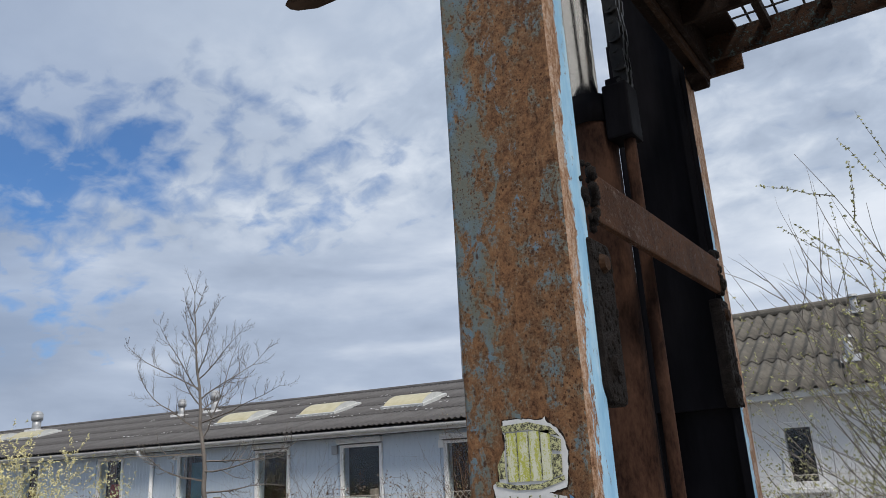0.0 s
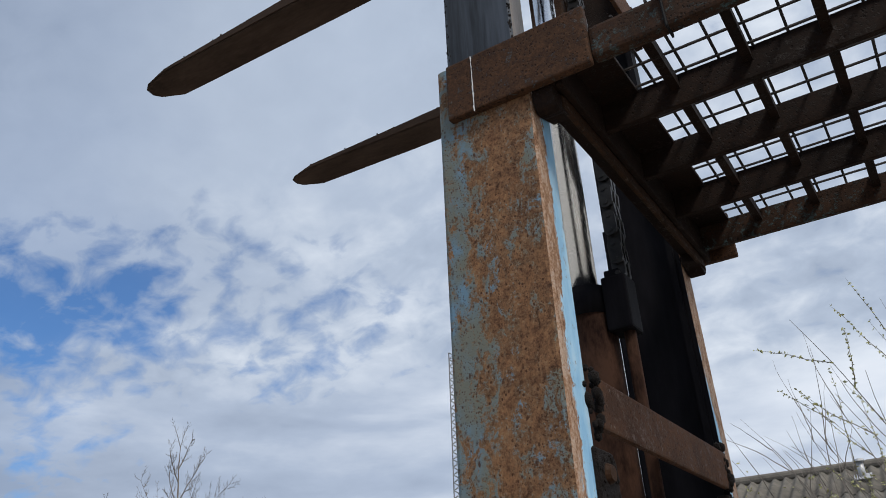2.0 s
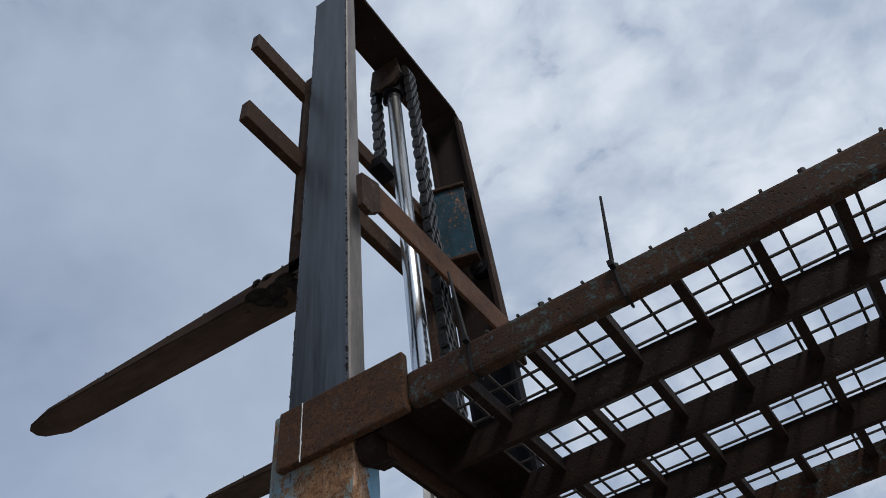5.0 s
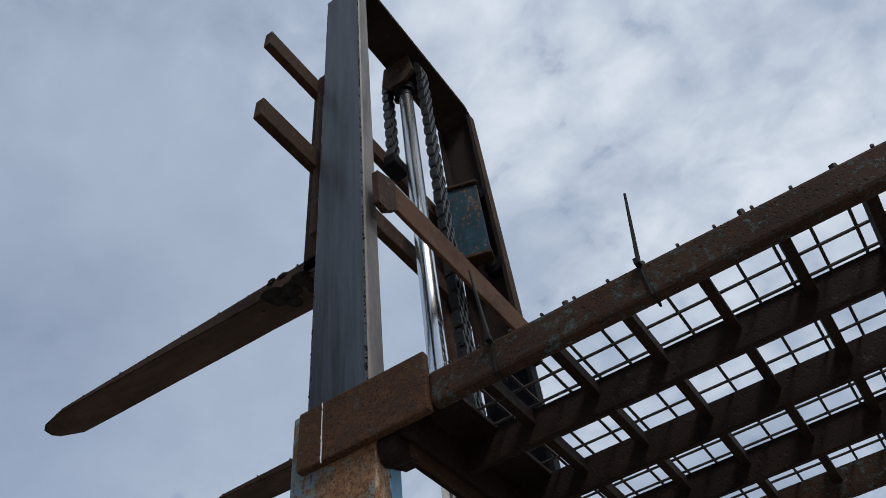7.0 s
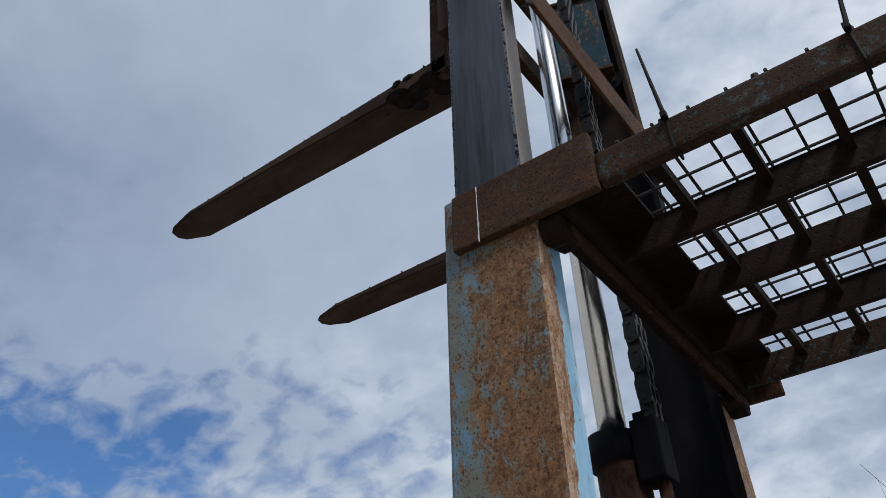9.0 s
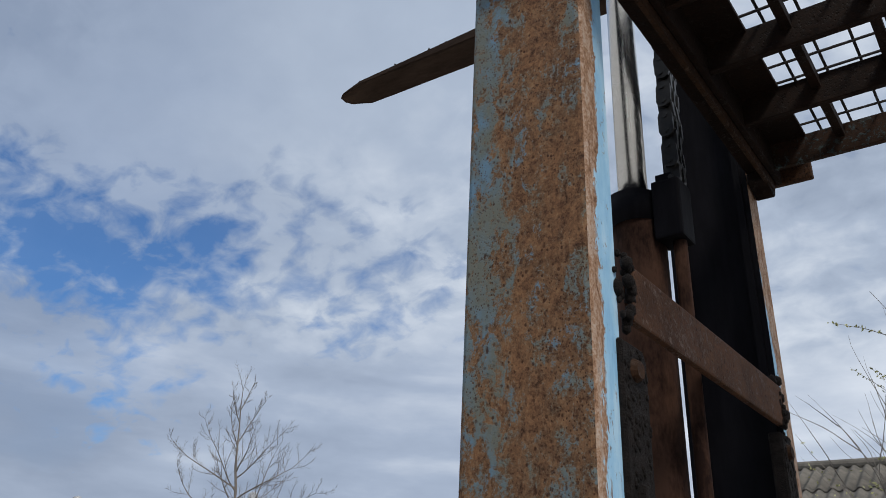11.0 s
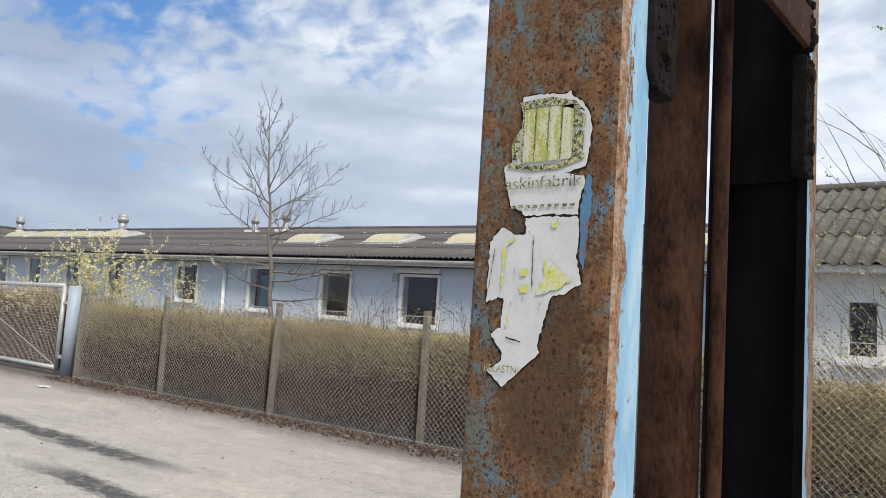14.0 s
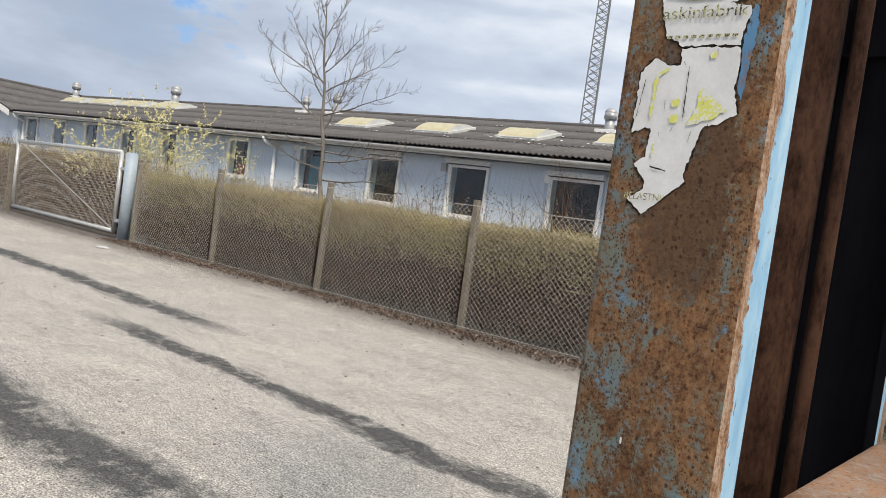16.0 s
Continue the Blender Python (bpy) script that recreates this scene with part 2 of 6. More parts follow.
def weathered_mast(name):
    """Rust of several ages over thin blue paint that has held along the front edge and in ragged patches lower down."""
    m, t, p, co = principled(name)
    v = mapped(t, co, (1, 1, 0.6))
    xyz = t.nodes.new("ShaderNodeSeparateXYZ")
    t.links.new(co, xyz.inputs[0])
    broad = noise_tex(t, v, 9.0, 5, 0.6, 0.4)
    patch = noise_tex(t, v, 46.0, 7, 0.72, 0.5)
    other = noise_tex(t, mapped(t, co, (1, 1, 0.7), (4.1, 2.2, 7.7)), 90.0, 7, 0.74, 0.4)
    fine = noise_tex(t, co, 210.0, 5, 0.75)
    front = grey(t, math_node(t, "ADD", xyz.outputs[0], math_node(t, "MULTIPLY", math_node(t, "SUBTRACT", broad, 0.5), 0.22)), -0.025, -0.075)
    upper = grey(t, xyz.outputs[2], 1.55, 1.95)
    held = math_node(t, "ADD", math_node(t, "MULTIPLY", patch, 0.62), math_node(t, "MULTIPLY", broad, 0.38))
    held = math_node(t, "ADD", held, math_node(t, "MULTIPLY", math_node(t, "SUBTRACT", fine, 0.5), 0.34))
    held = math_node(t, "ADD", held, math_node(t, "MULTIPLY", front, math_node(t, "ADD", math_node(t, "MULTIPLY", upper, 0.075), 0.015)))
    held = math_node(t, "SUBTRACT", held, math_node(t, "MULTIPLY", math_node(t, "MULTIPLY", upper, math_node(t, "SUBTRACT", 1.0, front)), 0.020))
    mask = grey(t, held, 0.520, 0.572)
    stain = grey(t, held, 0.455, 0.555)
    age = math_node(t, "ADD", math_node(t, "MULTIPLY", other, 0.62), math_node(t, "MULTIPLY", fine, 0.38))
    rust = ramp(t, age, [(0.38, (0.036, 0.017, 0.010)), (0.47, (0.122, 0.062, 0.032)), (0.55, (0.190, 0.100, 0.050)), (0.66, (0.275, 0.165, 0.088))])
    rust = mixc(t, math_node(t, "MULTIPLY", stain, 0.55), rust, (0.170, 0.122, 0.075))
    deep = ramp(t, noise_tex(t, v, 6.5, 5, 0.6, 0.5), [(0.38, (1.15, 1.12, 1.08)), (0.52, (1.0, 1.0, 1.0)), (0.64, (0.74, 0.71, 0.68))])
    rust = mixc(t, 1.0, rust, deep, "MULTIPLY")
    paint = ramp(t, noise_tex(t, v, 26.0, 5, 0.6), [(0.42, (0.138, 0.146, 0.122)), (0.55, (0.128, 0.168, 0.178)), (0.66, (0.120, 0.215, 0.300))])
    colour = mixc(t, mask, rust, paint)
    # brown ghost of the glue where the label has come away
    wob = math_node(t, "MULTIPLY", math_node(t, "SUBTRACT", patch, 0.5), 0.09)
    gx = math_node(t, "ADD", xyz.outputs[0], wob)
    gz = math_node(t, "ADD", xyz.outputs[2], wob)
    ghost = math_node(t, "MULTIPLY", grey(t, gx, -0.062, -0.050), grey(t, gx, 0.030, 0.020))
    ghost = math_node(t, "MULTIPLY", ghost, math_node(t, "MULTIPLY", grey(t, gz, 1.325, 1.345), grey(t, gz, 1.60, 1.57)))
    colour = mixc(t, math_node(t, "MULTIPLY", ghost, 0.78), colour, mixc(t, fine, (0.040, 0.024, 0.016), (0.125, 0.075, 0.045)))
    pit = None
    for scale, lo, hi, stretch, where in ((150.0, 0.30, 0.17, 0.8, grey(t, other, 0.42, 0.56)), (330.0, 0.32, 0.18, 0.7, grey(t, broad, 0.40, 0.55)), (70.0, 0.20, 0.10, 0.55, grey(t, patch, 0.46, 0.54))):
        dots = t.nodes.new("ShaderNodeTexVoronoi")
        dots.inputs["Scale"].default_value = scale
        t.links.new(mapped(t, co, (1, 1, stretch)), dots.inputs["Vector"])
        d = math_node(t, "MULTIPLY", grey(t, math_node(t, "ADD", dots.outputs["Distance"], math_node(t, "MULTIPLY", math_node(t, "SUBTRACT", fine, 0.5), 0.35)), lo, hi), where)
        pit = d if pit is None else math_node(t, "MAXIMUM", pit, d)
    colour = mixc(t, math_node(t, "MULTIPLY", pit, 0.92), colour, (0.050, 0.021, 0.011))
    put(t, p.inputs["Base Color"], colour)
    p.inputs["Specular IOR Level"].default_value = 0.18
    put(t, p.inputs["Roughness"], math_node(t, "SUBTRACT", 0.8, math_node(t, "MULTIPLY", mask, 0.25)))
    h = math_node(t, "SUBTRACT", math_node(t, "MULTIPLY", mask, 0.6), math_node(t, "MULTIPLY", pit, 0.8))
    bump(t, p, math_node(t, "ADD", h, math_node(t, "MULTIPLY", age, 0.9)), 0.6, 0.0016)
    return m


M_MAST = weathered_mast("rusted_blue_paint")

def chipped_flange(name):
    """Light blue paint that has chipped away to tan primer and rust along the rounded corner."""
    m, t, p, co = principled(name)
    xyz = t.nodes.new("ShaderNodeSeparateXYZ")
    t.links.new(co, xyz.inputs[0])
    chip = noise_tex(t, mapped(t, co, (1, 1, 0.42)), 85.0, 7, 0.7, 0.6)
    long = noise_tex(t, mapped(t, co, (1, 1, 0.25)), 16.0, 5, 0.6, 0.3)
    fine = noise_tex(t, co, 260.0, 4, 0.7)
    inward = math_node(t, "SUBTRACT", 0.3475, math_node(t, "ABSOLUTE", xyz.outputs[1]))
    worn = math_node(t, "ADD", inward, math_node(t, "ADD", math_node(t, "MULTIPLY", math_node(t, "SUBTRACT", long, 0.5), 0.05), math_node(t, "MULTIPLY", math_node(t, "SUBTRACT", chip, 0.5), 0.05)))
    far_side = grey(t, xyz.outputs[1], 0.0, 0.01)
    high = math_node(t, "MULTIPLY", grey(t, xyz.outputs[2], 1.9, 2.4), 0.022)
    bare = grey(t, math_node(t, "SUBTRACT", worn, math_node(t, "ADD", high, math_node(t, "MULTIPLY", far_side, 0.020))), 0.0215, 0.0185)
    blue = ramp(t, noise_tex(t, mapped(t, co, (1, 1, 0.3)), 30.0, 6, 0.65), [(0.36, (0.21, 0.43, 0.65)), (0.52, (0.31, 0.54, 0.73)), (0.66, (0.45, 0.64, 0.77))])
    tan = ramp(t, math_node(t, "ADD", math_node(t, "MULTIPLY", chip, 0.6), math_node(t, "MULTIPLY", fine, 0.4)), [(0.38, (0.105, 0.050, 0.026)), (0.47, (0.27, 0.155, 0.090)), (0.56, (0.40, 0.30, 0.23)), (0.66, (0.50, 0.44, 0.39))])
    colour = mixc(t, bare, blue, tan)
    spot = grey(t, math_node(t, "ADD", math_node(t, "MULTIPLY", chip, 0.75), math_node(t, "MULTIPLY", fine, 0.25)), 0.60, 0.635)
    colour = mixc(t, math_node(t, "MULTIPLY", spot, 0.8), colour, (0.21, 0.105, 0.052))
    put(t, p.inputs["Base Color"], colour)
    p.inputs["Specular IOR Level"].default_value = 0.25
    put(t, p.inputs["Roughness"], math_node(t, "ADD", math_node(t, "MULTIPLY", bare, 0.3), 0.48))
    bump(t, p, math_node(t, "SUBTRACT", math_node(t, "MULTIPLY", fine, 0.25), math_node(t, "ADD", bare, spot)), 0.5, 0.0012)
    return m


M_FLANGE = chipped_flange("chipped_blue_paint")
M_OLD_BLUE = rusty_paint("dull_blue_paint", (0.016, 0.034, 0.046), (0.024, 0.060, 0.085), -0.05, spec=0.03)
M_PLATE = rusty_paint("rusted_plate", (0.075, 0.060, 0.045), (0.075, 0.105, 0.12), 0.185, (0.010, 0.006, 0.005), (0.088, 0.042, 0.020), 0.9)
# Rust whose tones also hold the shade on the guard's undersides.
M_GUARD = rusty_paint("shaded_guard_rust", (0.016, 0.011, 0.009), (0.020, 0.013, 0.010), 0.17, (0.003, 0.0018, 0.0013), (0.022, 0.0105, 0.006), 1.0, spots=0.5)
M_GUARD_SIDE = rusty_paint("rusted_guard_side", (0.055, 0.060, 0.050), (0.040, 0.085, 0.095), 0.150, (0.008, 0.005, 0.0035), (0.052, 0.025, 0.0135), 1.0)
M_RUST = rusty_paint("brown_rust", (0.05, 0.031, 0.021), (0.08, 0.048, 0.032), 0.15, (0.008, 0.0045, 0.003), (0.052, 0.025, 0.012), 1.0)
# Lighter copy of the brown rust; the light on the braces is in it.
M_BRACE = rusty_paint("lit_brown_rust", (0.07, 0.042, 0.03), (0.10, 0.062, 0.045), 0.15, (0.030, 0.015, 0.009), (0.115, 0.054, 0.027), 1.0)
M_INNER = plain("worn_grey_steel", (0.004, 0.005, 0.006), (0.052, 0.062, 0.077), 17, 0.45, 0.3, 0.3, 0.001, (1, 1, 0.06), band=(0.36, 0.58))
M_INNER_EDGE = plain("scraped_steel_edge", (0.05, 0.042, 0.035), (0.17, 0.15, 0.135), 26, 0.5, 0.3, 0.6, 0.002, (1, 1, 0.2))
M_GREASE = plain("black_grease", (0.004, 0.003, 0.0028), (0.022, 0.017, 0.015), 75, 0.72, 0.0, 1.0, 0.012, (1, 1, 1), 0.13)
M_DARK = plain("near_black_steel", (0.003, 0.003, 0.004), (0.0095, 0.0092, 0.012), 14, 0.65, 0.0, 0.4, 0.001, (1, 1, 0.2), 0.06)
M_FORK = plain("muddy_fork_steel", (0.022, 0.0135, 0.0095), (0.056, 0.037, 0.027), 16, 0.85, 0.0, 0.4, 0.002, (0.3, 1, 1), 0.1)
M_CHROME = plain("chromed_rod", (0.74, 0.76, 0.78), (0.80, 0.81, 0.80), 9, 0.22, 1.0, 0.05, 0.0005, (1, 1, 0.05))
M_CYL = plain("brown_cylinder_tube", (0.018, 0.009, 0.0065), (0.072, 0.037, 0.024), 22, 0.8, 0.0, 0.5, 0.002, (1, 1, 0.4), 0.06, (0.40, 0.58))
M_CHAIN = plain("greased_chain", (0.004, 0.004, 0.0045), (0.02, 0.019, 0.018), 60, 0.45, 0.3, 0.5, 0.001)
M_WIRE = plain("dark_mesh_wire", (0.012, 0.009, 0.008), (0.03, 0.022, 0.017), 60, 0.7, 0.1)
M_TIE = plain("black_plastic", (0.005, 0.005, 0.005), (0.011, 0.011, 0.012), 30, 0.6, spec=0.12)
M_WHITE = plain("weathered_white_vinyl", (0.55, 0.56, 0.56), (0.68, 0.69, 0.69), 30, 0.5, 0, 0.25, 0.0008)
def flaked(name, ink, under, amount, scale=150.0, stretch=(1, 1, 0.25)):
    m, t, p, co = principled(name)
    v = mapped(t, co, stretch)
    f = math_node(t, "ADD", math_node(t, "MULTIPLY", noise_tex(t, v, scale, 5, 0.7), 0.6), math_node(t, "MULTIPLY", noise_tex(t, co, scale * 3.2, 3, 0.7), 0.4))
    put(t, p.inputs["Base Color"], mixc(t, grey(t, f, amount - 0.03, amount + 0.03), ink, under))
    p.inputs["Roughness"].default_value = 0.55
    return m


M_YELLOW = flaked("flaked_yellow_print", (0.40, 0.41, 0.07), (0.58, 0.59, 0.46), 0.50, 190.0, (1, 1, 0.14))
M_STAIN = flaked("yellow_stain", (0.60, 0.61, 0.14), (0.62, 0.63, 0.60), 0.52, 110.0, (1, 1, 1))
M_INK = flaked("flaked_black_print", (0.030, 0.030, 0.020), (0.50, 0.50, 0.26), 0.50, 260.0, (1, 1, 1))
# Shade at the label's edges is painted in this dark tone; tears share it.
M_EDGE_SHADE_TEAR = plain("edge_shade_and_tear", (0.012, 0.009, 0.007), (0.045, 0.030, 0.020), 90, 0.8, spec=0.1)
M_COWL = rusty_paint("rusted_cowl", (0.27, 0.21, 0.17), (0.36, 0.31, 0.27), 0.10, (0.17, 0.09, 0.055), (0.44, 0.26, 0.16), 1.0)
M_RUBBER = plain("black_rubber", (0.012, 0.012, 0.012), (0.03, 0.03, 0.03), 20, 0.8)

# ---- building blocks ----
def thing(name, at, label, category, group="", kind=""):
    ob = new(name)
    ob.location = at
    ob.empty_display_size = 0.1
    return tagged(ob, label, category, group, kind)


def base_of(ob):
    at = Vector((0, 0, 0))
    while ob is not None:
        at += ob.location
        ob = ob.parent
    return at


def part(name, bm, mat, parent=None, label="", smooth=False, kind=""):
    """Links bm, drawn in world metres, as one mesh object under parent."""
    bmesh.ops.recalc_face_normals(bm, faces=bm.faces)
    me = bpy.data.meshes.new(name)
    for f in bm.faces:
        f.smooth = smooth
    bm.to_mesh(me)
    bm.free()
    for m in mat if isinstance(mat, (list, tuple)) else (mat,):
        me.materials.append(m)
    ob = new(name, me)
    if parent is not None:
        me.transform(Matrix.Translation(-base_of(parent)))
        ob.parent = parent
    return tagged(ob, label, "", "", kind)


def pieces(name, verts, faces, mat, parent=None, label="", kind="", smooth=False):
    me = bpy.data.meshes.new(name)
    if parent is not None:
        verts = np.asarray(verts, float) - np.array(base_of(parent))
    me.from_pydata([tuple(v) for v in verts], [], [tuple(f) for f in faces])
    if smooth:
        me.polygons.foreach_set("use_smooth", [True] * len(me.polygons))
    for m in mat if isinstance(mat, (list, tuple)) else (mat,):
        me.materials.append(m)
    ob = new(name, me)
    ob.parent = parent
    return tagged(ob, label, "", "", kind)


def box(bm, x0, x1, y0, y1, z0, z1, bevel=0.0, mat=0):
    made = bmesh.ops.create_cube(bm, size=1.0)["verts"]
    for v in made:
        v.co = Vector(((x0 + x1) / 2 + v.co.x * (x1 - x0), (y0 + y1) / 2 + v.co.y * (y1 - y0), (z0 + z1) / 2 + v.co.z * (z1 - z0)))
    edges = {e for v in made for e in v.link_edges}
    for f in {f for v in made for f in v.link_faces}:
        f.material_index = mat
    if bevel:
        bmesh.ops.bevel(bm, geom=list(edges), offset=bevel, segments=2, affect="EDGES", profile=0.6)
    return bm


def new_box(*a, **k):
    return box(bmesh.new(), *a, **k)


def rod(bm, a, b, r0, r1=None, sides=16, caps=True):
    a, b = Vector(a), Vector(b)
    r1 = r0 if r1 is None else r1
    m = Matrix.Translation((a + b) / 2) @ (b - a).to_track_quat("Z", "Y").to_matrix().to_4x4()
    bmesh.ops.create_cone(bm, cap_ends=caps, segments=sides, radius1=r0, radius2=r1, depth=(b - a).length, matrix=m)
    return bm


def prism(bm, outline, axis, lo, hi, mat=0):
    """An outline of pairs drawn in the plane across axis, from lo to hi."""
    def at(p, c):
        return {"x": (c, p[0], p[1]), "y": (p[0], c, p[1]), "z": (p[0], p[1], c)}[axis]
    a = [bm.verts.new(at(p, lo)) for p in outline]
    b = [bm.verts.new(at(p, hi)) for p in outline]
    n = len(outline)
    made = [bm.faces.new(a), bm.faces.new(list(reversed(b)))]
    made += [bm.faces.new((a[i], b[i], b[(i + 1) % n], a[(i + 1) % n])) for i in range(n)]
    for f in made:
        f.material_index = mat
    return bm


# ---- the forklift ----
SKEW = 0.04
MID = 1.1675


def lean(bm):
    """The truck stands a little askew of its near side plane."""
    for v in bm.verts:
        v.co.x += SKEW * (v.co.y - 0.82)
    return bm


truck = thing("forklift", (-0.55, MID, 0.0), "old blue forklift with rusted mast, raised forks and mesh overhead guard", "forklift")


def tpart(name, bm, mat, parent=truck, label="", smooth=False):
    return part(name, lean(bm), mat, parent, label, smooth)


def channel(x0, x1, y, depth, web, lip_front, lip_rear, z0, z1, side, mats):
    """A rolled channel upright; its web stands at y and it opens towards side (+1: away)."""
    s, r = side, 0.006
    pts = [(x0, y + s * depth), (x0, y + s * r), (x0 + r * 0.3, y + s * r * 0.3), (x0 + r, y), (x1 - r, y), (x1 - r * 0.3, y + s * r * 0.3), (x1, y + s * r),
           (x1, y + s * depth * 0.34), (x1, y + s * depth), (x1 - lip_rear, y + s * depth), (x1 - lip_rear, y + s * web), (x0 + lip_front, y + s * web), (x0 + lip_front, y + s * depth)]
    bm = prism(bmesh.new(), pts, "z", z0, z1)
    bmesh.ops.recalc_face_normals(bm, faces=bm.faces)
    for f in bm.faces:
        c, n = f.calc_center_median(), f.normal
        if n.x > 0.6 and c.x > x1 - 0.005:
            f.material_index = 1 if abs(c.y - y) < depth * 0.34 else 2
        elif abs(n.y) > 0.3 and abs(c.y - y) < 0.004:
            f.material_index = 0
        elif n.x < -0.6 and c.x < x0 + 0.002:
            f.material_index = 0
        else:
            # Inward faces and lip ends take the fourth material.
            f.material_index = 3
    return bm, mats


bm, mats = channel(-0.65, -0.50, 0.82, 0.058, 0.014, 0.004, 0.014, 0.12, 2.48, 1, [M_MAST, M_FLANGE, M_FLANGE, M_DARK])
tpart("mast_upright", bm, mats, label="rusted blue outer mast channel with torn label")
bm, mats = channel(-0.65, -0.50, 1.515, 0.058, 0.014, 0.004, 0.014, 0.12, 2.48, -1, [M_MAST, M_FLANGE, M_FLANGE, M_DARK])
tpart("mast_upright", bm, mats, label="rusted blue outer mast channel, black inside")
bm = new_box(-0.64, -0.60, 0.836, 1.5, 0.16, 0.30, 0.004)
tpart("mast_crossmember", bm, M_DARK)

# inner mast, fully raised
TOP = 4.19
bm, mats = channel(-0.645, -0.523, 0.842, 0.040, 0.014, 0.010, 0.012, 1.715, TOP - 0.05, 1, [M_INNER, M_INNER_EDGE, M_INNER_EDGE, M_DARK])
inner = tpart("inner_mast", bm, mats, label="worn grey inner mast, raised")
# Inward faces get the darker guard rust, which carries their shade as colour.
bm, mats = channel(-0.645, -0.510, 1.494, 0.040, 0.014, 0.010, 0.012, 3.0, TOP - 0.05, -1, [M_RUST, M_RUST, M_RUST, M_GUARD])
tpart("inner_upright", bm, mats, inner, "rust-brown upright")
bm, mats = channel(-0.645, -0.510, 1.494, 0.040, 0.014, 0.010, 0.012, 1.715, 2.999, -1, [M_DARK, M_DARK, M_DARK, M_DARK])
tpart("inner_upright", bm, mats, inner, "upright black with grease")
outline = [(0.842, TOP - 0.05), (0.885, TOP), (1.447, TOP), (1.494, TOP - 0.05), (1.478, TOP - 0.05), (1.440, TOP - 0.017), (0.892, TOP - 0.017), (0.858, TOP - 0.05)]
# Top plate in the same darker rust, for the shade on its underside.
bm = prism(bmesh.new(), outline, "x", -0.645, -0.514)
tpart("top_crossmember", bm, M_GUARD, inner, "rust-brown bent top plate")
# flat braces across the back of the inner mast
bm = new_box(-0.500, -0.490, 0.905, 1.465, 2.980, 3.072, 0.003)
tpart("brace", bm, M_BRACE, inner, "flat rusty brace")
bm = bmesh.new()
prism(bm, [(0.845, 3.05), (0.905, 3.075), (0.905, 2.975), (0.872, 2.94), (0.845, 2.945)], "x", -0.5025, -0.4885)
tpart("brace_bracket", bm, M_RUST, inner)
bm = prism(bmesh.new(), [(1.488, 3.05), (1.465, 3.072), (1.465, 2.978), (1.488, 2.95)], "x", -0.520, -0.488)
tpart("brace_bracket", bm, M_RUST, inner)
bm = new_box(-0.500, -0.490, 0.895, 1.44, 1.908, 1.972, 0.003)
tpart("brace", bm, M_BRACE, inner, "flat rusty brace")
for y0, y1, za, zb in ((0.870, 0.930, 1.690, 1.885), (1.418, 1.470, 1.712, 1.90)):
    bm = prism(bmesh.new(), [(y0, za + 0.02), (y0 + 0.012, za), (y1 - 0.004, za), (y1, za + 0.008), (y1, zb - 0.012), (y1 - 0.008, zb), (y0, zb)], "x", -0.515, -0.4945)
    bmesh.ops.bevel(bm, geom=bm.edges[:], offset=0.003, segments=1, affect="EDGES")
    lug = tpart("roller_lug", bm, M_GREASE, inner, "black greasy roller lug")
    for z in (zb - 0.028, za + 0.045):
        bm = rod(bmesh.new(), (-0.4945, (y0 + y1) / 2, z), (-0.4885, (y0 + y1) / 2, z), 0.0125, 0.009, 14)
        tpart("bolt_head", bm, M_RUST if z > za + 0.1 else M_GREASE, lug)
    crumbs = random.Random(int(y0 * 1000) + 7)
    bm = bmesh.new()
    for k in range(90):
        r = crumbs.uniform(0.0012, 0.0045)
        m = Matrix.Translation((-0.4945, crumbs.uniform(y0 + 0.003, y1 - 0.003), crumbs.uniform(za + 0.004, zb - 0.004))) @ Matrix.Diagonal((r * 0.5, r, r * crumbs.uniform(0.7, 1.6), 1))
        bmesh.ops.create_icosphere(bm, subdivisions=1, radius=1.0, matrix=m)
    tpart("grease_clot", bm, M_GREASE, lug, smooth=True)["kind"] = "stuff"
for y0, y1 in ((0.884, 0.900), (1.432, 1.446)):
    rng = random.Random(int(y0 * 1000))
    bm = bmesh.new()
    for k in range(26):
        r = rng.uniform(0.003, 0.008)
        m = Matrix.Translation((-0.497 + rng.uniform(-0.004, 0.008), rng.uniform(y0 - 0.012, y1), rng.uniform(1.90, 1.985))) @ Matrix.Diagonal((r, r, r * 1.3, 1))
        bmesh.ops.create_icosphere(bm, subdivisions=1, radius=1.0, matrix=m)
    tpart("weld_bead", bm, M_GREASE, inner, smooth=True)["kind"] = "stuff"

# rough grease line along both edges of the grey web
for x, seed in ((-0.6395, 5), (-0.5275, 6)):
    rng = random.Random(seed)
    bm = bmesh.new()
    for k in range(420):
        r = rng.uniform(0.0007, 0.0021)
        m = Matrix.Translation((x + rng.gauss(0, 0.0013), 0.8428, rng.uniform(2.49, TOP - 0.07))) @ Matrix.Diagonal((r, r * 0.7, r * rng.uniform(1.0, 2.4), 1))
        bmesh.ops.create_icosphere(bm, subdivisions=1, radius=1.0, matrix=m)
    tpart("grease_line", bm, M_GREASE, inner, "rough black grease along the edge", smooth=True)["kind"] = "stuff"

# lift cylinder, rod, crosshead
ROD = (-0.604, 1.19)
bm = bmesh.new()
rod(bm, (ROD[0] + 0.008, ROD[1] + 0.003, 0.35), (ROD[0] + 0.004, ROD[1] + 0.003, 2.175), 0.0388, sides=40)
cyl = tpart("lift_cylinder", bm, M_CYL, label="brown lift cylinder tube", smooth=True)
bm = rod(bmesh.new(), (*ROD, 2.172), (*ROD, 2.222), 0.0415, sides=40)
